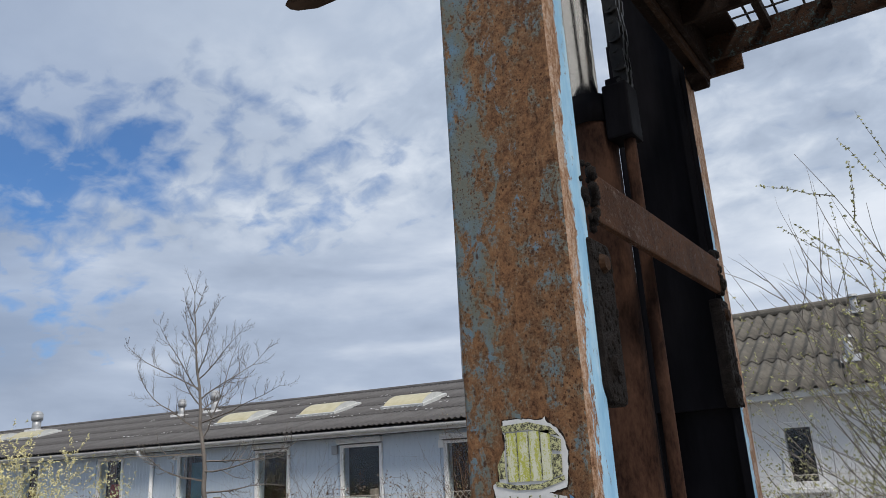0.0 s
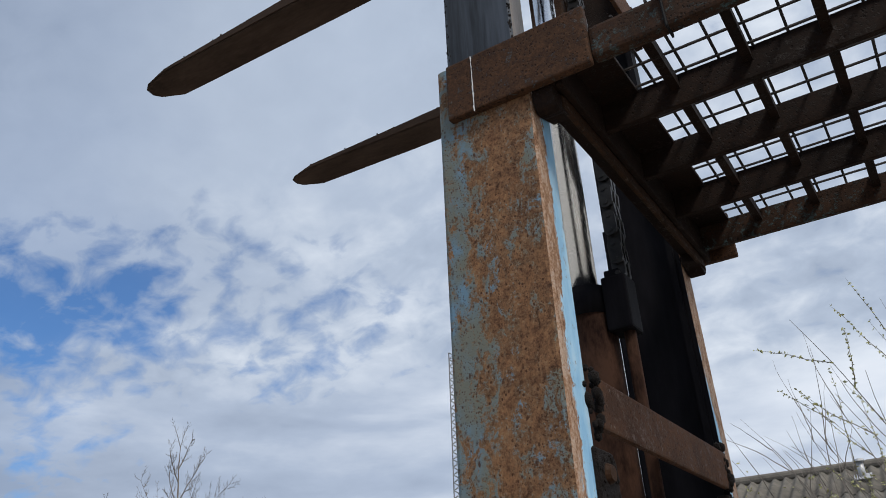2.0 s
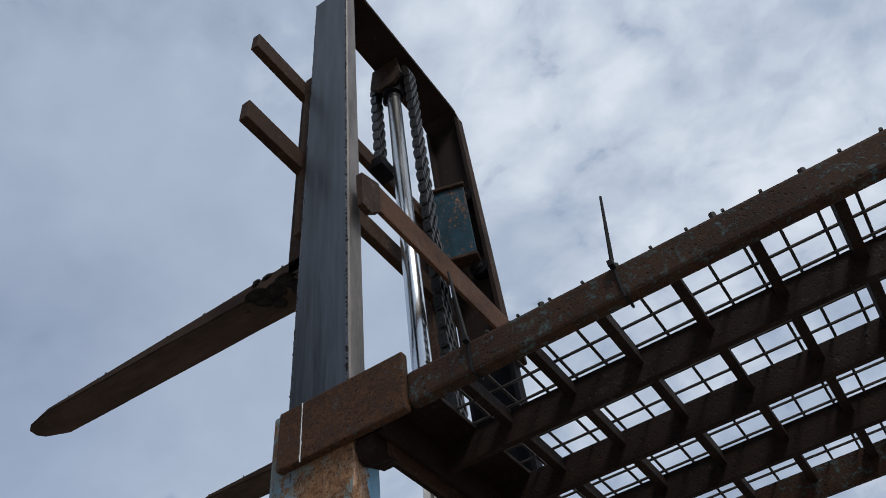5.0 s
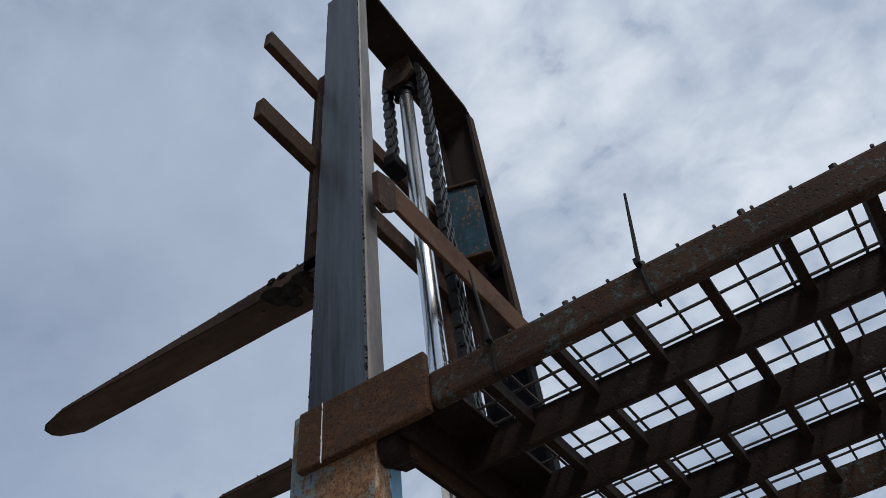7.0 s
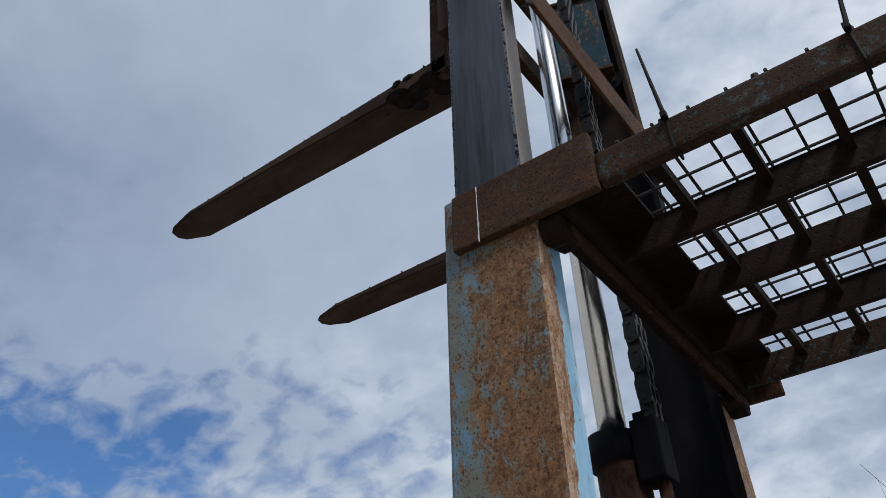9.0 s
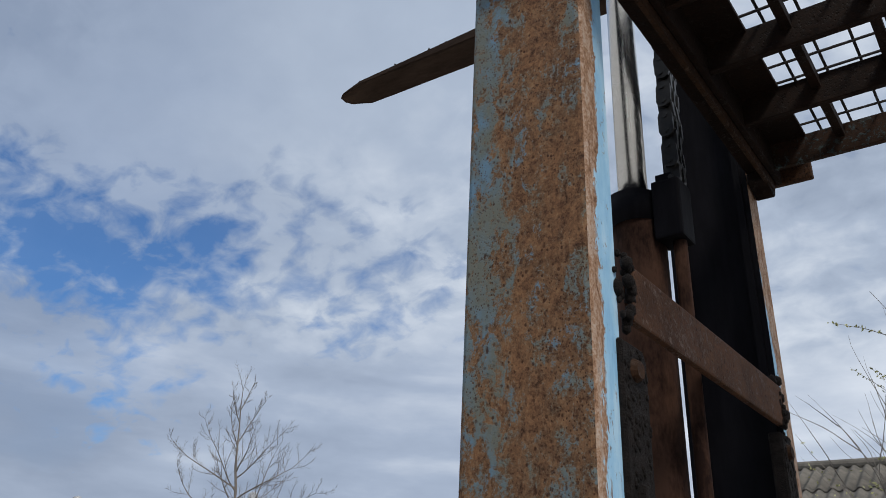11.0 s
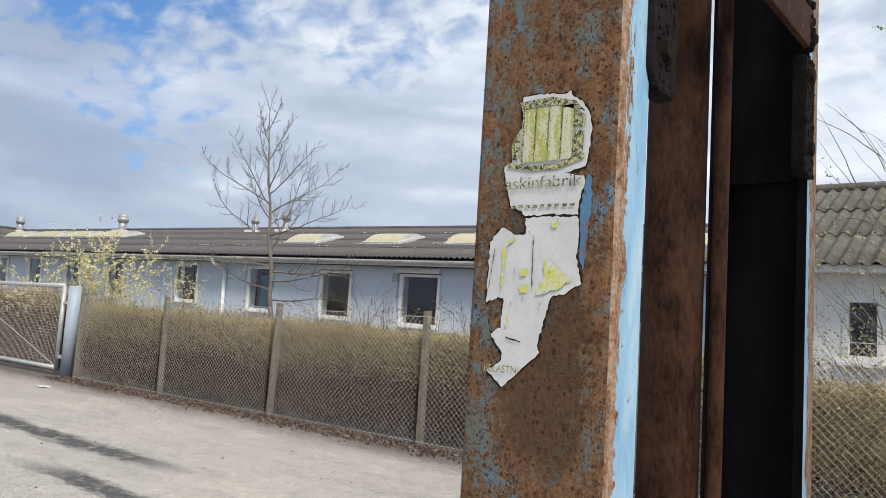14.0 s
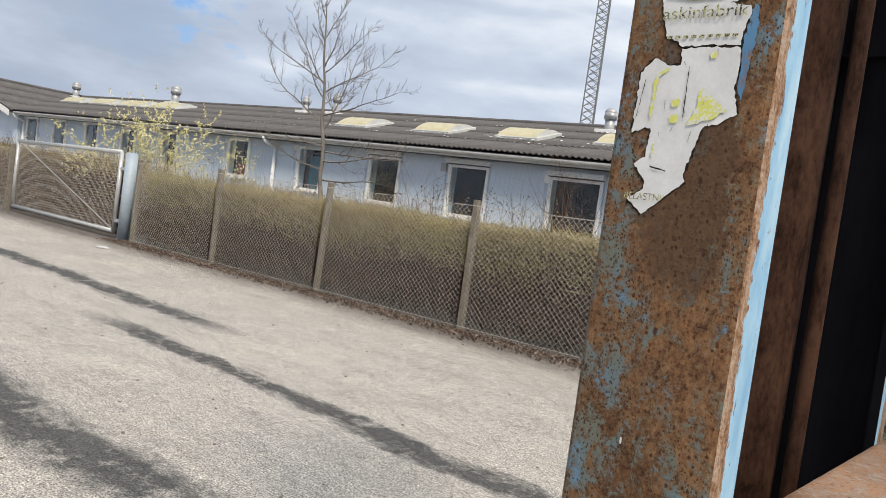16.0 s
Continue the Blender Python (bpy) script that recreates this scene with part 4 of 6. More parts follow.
# ---- materials of the yard ----
def ground_material():
    m, t, p, co = principled("worn_asphalt")
    grain = noise_tex(t, co, 120.0, 4, 0.7)
    stones = t.nodes.new("ShaderNodeTexVoronoi")
    stones.inputs["Scale"].default_value = 90.0
    t.links.new(co, stones.inputs["Vector"])
    blotch = noise_tex(t, co, 0.8, 7, 0.6)
    mid = noise_tex(t, co, 5.0, 6, 0.65)
    sepn = t.nodes.new("ShaderNodeSeparateXYZ")
    t.links.new(co, sepn.inputs[0])
    X, Y = sepn.outputs[0], sepn.outputs[1]
    wob = math_node(t, "MULTIPLY", math_node(t, "SUBTRACT", noise_tex(t, mapped(t, co, (0.5, 1, 1)), 1.1, 7, 0.62), 0.5), 0.55)

    ragged = math_node(t, "MULTIPLY", math_node(t, "SUBTRACT", noise_tex(t, mapped(t, co, (0.45, 1, 1)), 7.0, 7, 0.75), 0.5), 0.42)
    wob = math_node(t, "ADD", wob, ragged)

    def band(y0, slope, width, x_lo, x_hi):
        d = math_node(t, "SUBTRACT", math_node(t, "ADD", Y, wob), math_node(t, "ADD", math_node(t, "MULTIPLY", X, slope), y0))
        b = grey(t, math_node(t, "ABSOLUTE", d), width * 1.25, width * 0.5)
        lim = math_node(t, "MULTIPLY", grey(t, X, x_lo - 0.8, x_lo + 0.3), grey(t, X, x_hi + 0.3, x_hi - 0.6))
        return math_node(t, "MULTIPLY", b, lim)

    seams = math_node(t, "MAXIMUM", band(3.45, 0.0, 0.13, -6.6, 8.0), band(4.25, 0.0, 0.17, -60.0, -6.2))
    seams = math_node(t, "MAXIMUM", seams, band(1.87, 0.0, 0.2, -14.0, 8.0))
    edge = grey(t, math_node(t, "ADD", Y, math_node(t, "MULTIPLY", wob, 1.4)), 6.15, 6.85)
    light = ramp(t, math_node(t, "ADD", math_node(t, "MULTIPLY", blotch, 0.55), math_node(t, "MULTIPLY", mid, 0.45)),
                 [(0.36, (0.41, 0.385, 0.355)), (0.52, (0.49, 0.458, 0.42)), (0.66, (0.55, 0.505, 0.445))])
    dark = ramp(t, mid, [(0.35, (0.06, 0.06, 0.06)), (0.65, (0.11, 0.108, 0.105))])
    soft = math_node(t, "MULTIPLY", seams, grey(t, mid, 0.27, 0.48))
    c = mixc(t, soft, light, dark)
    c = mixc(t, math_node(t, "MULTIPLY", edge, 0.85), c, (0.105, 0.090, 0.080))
    c = mixc(t, math_node(t, "MULTIPLY", grey(t, grain, 0.42, 0.30), 0.6), c, (0.06, 0.055, 0.05))
    c = mixc(t, math_node(t, "MULTIPLY", grey(t, stones.outputs["Distance"], 0.22, 0.08), 0.5), c, (0.52, 0.49, 0.44))
    speck = ramp(t, noise_tex(t, co, 98.0, 4, 0.8), [(0.40, (0.22, 0.215, 0.21)), (0.5, (0.96, 0.96, 0.96)), (0.60, (1.5, 1.5, 1.47))])
    c = mixc(t, 1.0, c, speck, "MULTIPLY")
    for scale, lo, hi in ((62.0, 0.74, 1.20), (140.0, 0.64, 1.30)):
        cells = t.nodes.new("ShaderNodeTexVoronoi")
        cells.inputs["Scale"].default_value = scale
        t.links.new(co, cells.inputs["Vector"])
        one = t.nodes.new("ShaderNodeSeparateColor")
        t.links.new(cells.outputs["Color"], one.inputs[0])
        c = mixc(t, 1.0, c, ramp(t, one.outputs[0], [(0.0, (lo, lo, lo)), (0.3, (0.97, 0.97, 0.965)), (0.75, (1.0, 1.0, 1.0)), (1.0, (hi, hi, hi * 0.98))]), "MULTIPLY")
    worn = noise_tex(t, mapped(t, co, (0.35, 1.6, 1)), 2.6, 8, 0.7)
    c = mixc(t, 1.0, c, ramp(t, worn, [(0.36, (0.86, 0.855, 0.85)), (0.5, (0.99, 0.99, 0.99)), (0.66, (1.05, 1.05, 1.05))]), "MULTIPLY")
    gritty = noise_tex(t, co, 17.0, 6, 0.75)
    c = mixc(t, 1.0, c, ramp(t, gritty, [(0.34, (0.72, 0.72, 0.72)), (0.5, (1.0, 1.0, 1.0)), (0.68, (1.1, 1.1, 1.1))]), "MULTIPLY")
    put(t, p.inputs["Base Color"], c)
    p.inputs["Roughness"].default_value = 0.9
    bump(t, p, math_node(t, "ADD", grain, math_node(t, "MULTIPLY", stones.outputs["Distance"], -0.6)), 0.6, 0.006)
    return m


M_GROUND = ground_material()
M_ROOF = plain("grey_fibre_cement", (0.070, 0.066, 0.066), (0.138, 0.132, 0.130), 1.6, 0.9, 0, 0.4, 0.006)
M_ROOF2 = plain("mossy_fibre_cement", (0.075, 0.07, 0.06), (0.175, 0.16, 0.135), 4.0, 0.9, 0, 0.5, 0.006)
M_BOARD = plain("pale_blue_boards", (0.56, 0.65, 0.745), (0.66, 0.735, 0.81), 3.0, 0.7, 0, 0.2, 0.002, (1, 1, 0.3))
M_TRIM = plain("white_trim", (0.80, 0.80, 0.79), (0.88, 0.88, 0.87), 6.0, 0.55)
M_GUTTER = plain("grey_white_gutter", (0.55, 0.55, 0.53), (0.72, 0.72, 0.69), 4.0, 0.5)
# The shadow under the eaves is put into this dark board colour.
M_SOFFIT = plain("shaded_eaves_board", (0.07, 0.07, 0.075), (0.12, 0.12, 0.125), 5.0, 0.7)
M_PLASTER = plain("grey_white_plaster", (0.76, 0.77, 0.78), (0.88, 0.88, 0.87), 2.5, 0.85, 0, 0.4, 0.004)
# The darkness of unlit rooms is put into this near-black colour.
M_ROOM_SHADE = plain("unlit_room_shade", (0.006, 0.006, 0.007), (0.022, 0.021, 0.020), 1.4, 0.8, spec=0.1, band=(0.42, 0.58))
M_CURTAIN = plain("brown_curtain", (0.06, 0.035, 0.028), (0.16, 0.08, 0.06), 5.0, 0.9, stretch=(6, 6, 0.4))
M_ZINC = plain("zinc_vent", (0.30, 0.31, 0.32), (0.46, 0.47, 0.48), 8.0, 0.45, 0.3)
M_DOME = plain("yellowed_skylight", (0.45, 0.40, 0.23), (0.58, 0.53, 0.36), 5.0, 0.4)
M_DOME_SIDE = plain("grey_skylight_side", (0.50, 0.51, 0.50), (0.64, 0.65, 0.63), 5.0, 0.4)
M_POST = plain("grey_concrete_post", (0.13, 0.112, 0.088), (0.26, 0.23, 0.185), 14.0, 0.9, 0, 0.5, 0.003)
M_GALV = plain("galvanised_wire", (0.44, 0.41, 0.36), (0.68, 0.64, 0.57), 12.0, 0.55, 0.1)
M_GATE = plain("galvanised_tube", (0.42, 0.43, 0.43), (0.56, 0.57, 0.57), 10.0, 0.45, 0.4)
M_PILLAR = plain("blue_grey_pillar", (0.30, 0.37, 0.43), (0.40, 0.47, 0.53), 6.0, 0.5)
def twiggy(name, stops, large=None):
    """Each stick or leaf has its own tone; large patches of the growth differ in hue."""
    m, t, p, co = principled(name)
    g = t.nodes.new("ShaderNodeNewGeometry")
    c = ramp(t, g.outputs["Random Per Island"], [(k / (len(stops) - 1), stop) for k, stop in enumerate(stops)])
    if large:
        c = mixc(t, grey(t, noise_tex(t, co, 0.55, 3, 0.5), 0.42, 0.60), c, mixc(t, 1.0, c, large, "MULTIPLY"))
    put(t, p.inputs["Base Color"], c)
    p.inputs["Roughness"].default_value = 0.9
    p.inputs["Specular IOR Level"].default_value = 0.1
    return m


# Brown twigs, darkened in tone by the shade inside the hedge.
M_TWIG = twiggy("shaded_brown_twig", [(0.014, 0.010, 0.009), (0.044, 0.031, 0.026), (0.090, 0.064, 0.050), (0.22, 0.165, 0.125)], (1.12, 0.92, 0.86))
M_TWIG_RED = twiggy("red_brown_hedge_twig", [(0.022, 0.012, 0.009), (0.075, 0.040, 0.026), (0.14, 0.078, 0.048), (0.26, 0.16, 0.09)])
# Olive tips, their tones raised for the light on the hedge top.
M_TWIG2 = twiggy("lit_olive_tips", [(0.15, 0.115, 0.055), (0.29, 0.235, 0.115), (0.42, 0.35, 0.19), (0.60, 0.51, 0.33)], (0.93, 0.98, 0.84))
M_BARK = plain("grey_bark", (0.11, 0.096, 0.086), (0.22, 0.195, 0.17), 12.0, 0.9, stretch=(1, 1, 0.3))
M_FLOWER = plain("yellow_blossom", (0.62, 0.56, 0.26), (0.80, 0.76, 0.48), 14.0, 0.8)
M_BUD = plain("green_buds", (0.26, 0.27, 0.11), (0.44, 0.43, 0.22), 14.0, 0.8)
M_LITTER = twiggy("dead_leaves", [(0.045, 0.030, 0.024), (0.10, 0.068, 0.052), (0.20, 0.145, 0.115), (0.46, 0.39, 0.34)])
M_IRON = plain("galvanised_lattice", (0.16, 0.165, 0.175), (0.23, 0.235, 0.245), 3.0, 0.6, 0.3)


def glass_material():
    m, t, p, co = principled("window_glass")
    p.inputs["Base Color"].default_value = (0.85, 0.9, 0.9, 1)
    p.inputs["Roughness"].default_value = 0.02
    p.inputs["Transmission Weight"].default_value = 1.0
    p.inputs["IOR"].default_value = 1.45
    return m


M_GLASS = glass_material()

# ---- ground ----
verts, faces = [], []
xs = [-900, -60, -30, -16, -8, -4, 0, 4, 10, 40, 900]
ys = [-900, -40, -8, 0, 3, 6, 9, 14, 30, 80, 900]
verts = [(x, y, 0.0) for y in ys for x in xs]
n = len(xs)
faces = [(j * n + i, j * n + i + 1, (j + 1) * n + i + 1, (j + 1) * n + i) for j in range(len(ys) - 1) for i in range(n - 1)]
tagged(pieces("ground", verts, faces, M_GROUND), "worn grey asphalt yard with dark tar seams", "ground", "", "structure")

# ---- the long low building ----
SLOPE = math.atan(0.07)
B = Matrix.Translation((-7.5, 13.0, 0)) @ Matrix.Rotation(SLOPE, 4, "Z") @ Matrix.Rotation(0.009, 4, "Y")


def placed(bm, m):
    bmesh.ops.transform(bm, matrix=m, verts=bm.verts)
    return bm


SHEETS = {}


def sheet_mesh(length, tilt, wave, amp, per, mat):
    """One wavy sheet, six waves wide, lying up a slope; its eave end stands on the course below."""
    key = (round(length, 3), round(tilt, 4), round(amp, 3), per, mat.name)
    if key not in SHEETS:
        k = 6 * per
        us = np.linspace(0, 6 * wave, k + 1)
        hs = amp * np.cos(us / wave * 2 * math.pi)
        c, sn = math.cos(tilt), math.sin(tilt)
        vs, fs, w = [], [], k + 1
        for v, lift in ((-0.08, 0.020), (length, 0.0), (-0.08, 0.012), (length, -0.008)):
            vs += [(u, v * c - (h + lift) * sn, v * sn + (h + lift) * c) for u, h in zip(us, hs)]
        for i in range(k):
            fs += [(i, i + 1, w + i + 1, w + i), (2 * w + i + 1, 2 * w + i, 3 * w + i, 3 * w + i + 1), (i + 1, i, 2 * w + i, 2 * w + i + 1)]
        me = bpy.data.meshes.new("roof_sheet")
        me.from_pydata(vs, [], fs)
        me.polygons.foreach_set("use_smooth", [True] * len(me.polygons))
        me.materials.append(mat)
        SHEETS[key] = me
    return SHEETS[key]


def corrugated(name, u0, u1, rows, wave, amp, m, mat, parent, per=6, label=""):
    """A roof slope of lapped wavy sheets; rows are (v, z) from eave to ridge."""
    (va, za), (vb, zb) = rows[0], rows[-1]
    back_side = vb < va
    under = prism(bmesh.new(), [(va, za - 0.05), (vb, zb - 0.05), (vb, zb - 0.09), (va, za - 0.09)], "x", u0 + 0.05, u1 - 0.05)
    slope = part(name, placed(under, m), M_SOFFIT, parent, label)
    n = len(rows) - 1
    run = math.hypot(vb - va, zb - za) / n
    tilt = math.atan2(zb - za, abs(vb - va))
    wide = 6 * wave
    base = Matrix.Translation(-base_of(parent)) @ m
    rng = random.Random(int(abs(u0 * 10)))
    for j, (v, z) in enumerate(rows[:-1]):
        for i in range(int(round((u1 - u0) / wide))):
            ob = new("roof_sheet", sheet_mesh(run, tilt, wave, amp, per, mat))
            ob.parent = slope
            at = Matrix.Translation((u0 + i * wide, v, z + rng.uniform(0, 0.006)))
            if back_side:
                at = Matrix.Translation((u0 + (i + 1) * wide, v, z)) @ Matrix.Rotation(math.pi, 4, "Z")
            ob.matrix_basis = base @ at
    return slope


U0, U1, EZ, RZ, RV = -23.1, 9.0, 2.70, 4.00, 4.5
hall = thing("long_building", B @ Vector((-9, 0, 0)), "long low pale blue boarded building with grey corrugated roof", "building")
WINDOWS = [(-0.89, 0.19, 1.21, 2.31), (-3.38, -2.42, 1.30, 2.36), (-5.72, -4.84, 1.34, 2.38), (-8.17, -7.35, 1.38, 2.42), (-11.02, -10.17, 1.48, 2.46), (-14.2, -13.45, 1.48, 2.48), (-16.4, -15.65, 1.5, 2.48),
           (-18.6, -17.85, 1.5, 2.5), (-20.75, -19.95, 1.5, 2.5), (-22.7, -21.94, 1.5, 2.5), (1.75, 2.8, 1.21, 2.31), (4.3, 5.3, 1.21, 2.31)]
WINDOWS.sort()
bm = bmesh.new()
edges_u = [U0] + [v for w in WINDOWS for v in w[:2]] + [U1]
for a, b in zip(edges_u[0::2], edges_u[1::2]):
    box(bm, a, b, 0.03, 0.25, -0.35, EZ)
for ua, ub, za, zb in WINDOWS:
    box(bm, ua, ub, 0.03, 0.25, -0.35, za)
    box(bm, ua, ub, 0.03, 0.25, zb, EZ)
box(bm, U0, U1, 8.75, 9.0, -0.35, EZ)
box(bm, U0, U0 + 0.2, 0.26, 8.74, -0.35, EZ)
box(bm, U1 - 0.2, U1, 0.26, 8.74, -0.35, EZ)
part("wall", placed(bm, B), M_BOARD, hall)
# Added backing and ceiling close behind the windows, dark by colour.
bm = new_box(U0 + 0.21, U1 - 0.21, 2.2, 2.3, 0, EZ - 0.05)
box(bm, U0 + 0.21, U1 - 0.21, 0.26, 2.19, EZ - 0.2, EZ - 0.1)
part("room_backing", placed(bm, B), M_ROOM_SHADE, hall)
sheets = 4
rows = [(-0.38 + (RV + 0.38) * k / sheets, EZ + 0.02 + (RZ - EZ) * k / sheets) for k in range(sheets + 1)]
roof = corrugated("roof", U0 - 4.5, U1 + 0.3, rows, 0.132, 0.020, B, M_ROOF, hall, label="grey corrugated fibre-cement roof")
back = [(2 * RV + 0.38 - (RV + 0.38) * k / 2, EZ + 0.02 + (RZ - EZ) * k / 2) for k in range(3)]
corrugated("roof", U0 - 4.5, U1 + 0.3, back, 0.132, 0.020, B, M_ROOF, hall, 4)
bm = rod(bmesh.new(), (U0 - 4.5, RV, RZ + 0.03), (U1 + 0.3, RV, RZ + 0.03), 0.07, sides=10)
part("ridge_cap", placed(bm, B), M_ROOF, hall)
bm = new_box(U0, U1, -0.33, -0.30, EZ - 0.16, EZ - 0.02)
part("fascia", placed(bm, B), M_GUTTER, hall)
# Soffit coloured dark as the eaves shadow.
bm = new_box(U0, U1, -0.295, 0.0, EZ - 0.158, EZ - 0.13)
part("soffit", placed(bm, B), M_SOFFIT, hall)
bm = bmesh.new()
prof = [(-0.34 - 0.055 + 0.055 * math.cos(math.pi * (1 + k / 8)), EZ - 0.055 + 0.06 * math.sin(math.pi * (1 + k / 8))) for k in range(9)]
prof += [(v, z) for v, z in [(p[0] * 0.985 - 0.006, p[1] + 0.007) for p in reversed(prof)]]
prism(bm, prof, "x", U0, U1)
gutter = part("gutter", placed(bm, B), M_GUTTER, hall, "pale half-round gutter")
for k in range(35):
    u = U0 + 0.4 + 0.9 * k
    bm = new_box(u - 0.012, u + 0.012, -0.455, -0.33, EZ - 0.122, EZ - 0.114)
    part("gutter_bracket", placed(bm, B), M_GUTTER, gutter)
for u in (-9.15, -22.95, 6.5):
    bm = rod(bmesh.new(), (u, -0.39, EZ - 0.11), (u, -0.39, EZ - 0.2), 0.045, sides=14)
    rod(bm, (u, -0.39, EZ - 0.2), (u + 0.12, -0.06, EZ - 0.36), 0.045, sides=14)
    rod(bm, (u + 0.12, -0.06, EZ - 0.35), (u + 0.12, -0.06, -0.2), 0.048, sides=14)
    part("downpipe", placed(bm, B), M_TRIM, hall, smooth=True)


def window(ua, ub, za, zb, shutter, curtain):
    f = 0.045
    bm = bmesh.new()
    for x0, x1, z0, z1 in ((ua - f, ua, za - f, zb + f), (ub, ub + f, za - f, zb + f), (ua, ub, zb, zb + f), (ua, ub, za - f, za)):
        box(bm, x0, x1, -0.03, 0.028, z0, z1, 0.006)
    w = part("window", placed(bm, B), M_TRIM, hall)
    bm = bmesh.new()
    for x0, x1, z0, z1 in ((ua, ua + 0.03, za, zb), (ub - 0.03, ub, za, zb), (ua + 0.03, ub - 0.03, zb - 0.03, zb), (ua + 0.03, ub - 0.03, za, za + 0.03)):
        box(bm, x0, x1, -0.012, 0.06, z0, z1, 0.004)
    part("sash", placed(bm, B), M_TRIM, w)
    bm = new_box(ua + 0.03, ub - 0.03, 0.02, 0.026, za + 0.03, zb - 0.03)
    pane = part("pane", placed(bm, B), M_GLASS, w)
    pane.visible_shadow = False
    bm = new_box(ua - f - 0.02, ub + f + 0.02, -0.085, 0.03, za - f - 0.028, za - f - 0.002, 0.006)
    part("sill", placed(bm, B), M_TRIM, w)
    if shutter:
        bm = new_box(ua - f - 0.03, ub + f + 0.03, -0.13, 0.02, zb + f + 0.003, zb + f + 0.105, 0.012)
        shade_box = part("shutter_box", placed(bm, B), M_TRIM, w)
        # A raised dark strip stands for the slot; its shade is only colour.
        bm = new_box(ua - f - 0.01, ub + f + 0.01, -0.060, -0.031, zb + f - 0.020, zb + f + 0.001)
        part("slot_shade_strip", placed(bm, B), M_SOFFIT, w, "dark strip painted as the slot's shade under the shutter box")
        for k in range(3):
            z = zb + f + 0.022 + k * 0.026
            bm = new_box(ua - f - 0.02, ub + f + 0.02, -0.136, -0.131, z, z + 0.016)
            part("slat", placed(bm, B), M_GUTTER, shade_box)
    bm = bmesh.new()
    for k in range(int((ub - ua) / 0.05)):
        if curtain and (k % 16) < curtain:
            u = ua + 0.05 + k * 0.05
            rod(bm, (u, 0.3, za - 0.1), (u, 0.3, zb), 0.028, sides=8)
    if len(bm.verts):
        part("curtain", placed(bm, B), M_CURTAIN, w)
    else:
        bm.free()


for i, w in enumerate(WINDOWS):
    window(*w, w[0] > -6, 0 if w[0] > -6 else 3 + i % 3)
M_TEAL = plain("teal_blind", (0.05, 0.14, 0.20), (0.09, 0.23, 0.30), 6.0, 0.8)
M_RED = plain("red_blind", (0.25, 0.03, 0.03), (0.38, 0.06, 0.05), 6.0, 0.8)
for w in [ob for ob in hall.children if ob.name.startswith("window")]:
    mid = (B.inverted() @ (w.matrix_basis @ Vector(w.bound_box[0]) + hall.location)).x
    for at, mat, za, zb, label in ((-8.17, M_TEAL, 1.42, 2.25, "teal blind behind the pane"), (-11.02, M_RED, 1.5, 1.85, "red board behind the pane")):
        if abs(mid - at) < 0.2:
            bm = new_box(at + 0.14, at + 0.62, 0.27, 0.30, za, zb, 0.004)
            part("blind", placed(bm, B), mat, w, label)
# wall vents
for u, z, s, mat in ((-0.97, 2.28, 0.13, M_TRIM), (-3.55, 2.30, 0.15, M_ZINC), (-8.3, 2.4, 0.12, M_TRIM)):
    bm = new_box(u - s / 2, u + s / 2, -0.05, 0.0, z - s * 0.6, z + s * 0.6, 0.006)
    v = part("wall_vent", placed(bm, B), mat, hall)
    for k in range(5):
        zz = z - s * 0.42 + k * s * 0.2
        bm = new_box(u - s * 0.38, u + s * 0.38, -0.062, -0.051, zz, zz + s * 0.09)
        part("slat", placed(bm, B), mat, v)


def on_roof(u, v, h=0.0):
    s = (RZ - EZ) / (RV + 0.38)
    return Vector((u, v, EZ + 0.045 + s * (v + 0.38) + h))


def skylight(u, v, w=1.35, d=1.25):
    """A low curb with a shallow barrel dome."""
    tilt = math.atan((RZ - EZ) / (RV + 0.38))
    m = B @ Matrix.Translation(on_roof(u, v)) @ Matrix.Rotation(tilt, 4, "X")
    bm = new_box(-w / 2 - 0.06, w / 2 + 0.06, -d / 2 - 0.06, d / 2 + 0.06, -0.04, 0.06, 0.01)
    s = part("skylight", placed(bm, m), M_DOME_SIDE, hall, "yellowed plastic roof light on white curb")
    arc = [(-d / 2 + d * k / 10, 0.062 + 0.12 * math.sin(math.pi * k / 10) ** 0.75) for k in range(11)]
    bm = prism(bmesh.new(), arc, "x", -w / 2, w / 2)
    bmesh.ops.recalc_face_normals(bm, faces=bm.faces)
    for f in bm.faces:
        f.material_index = 1 if abs(f.normal.x) > 0.8 else 0
    part("dome", placed(bm, m), [M_DOME, M_DOME_SIDE], s)


for u in (-2.63, -5.05, -7.75, -0.15, 2.3, 4.75):
    skylight(u, 1.78, 1.02, 1.05)
for u in (-17.8, -19.9, -22.0, -24.2):
    skylight(u, 2.65, 1.4, 0.8)


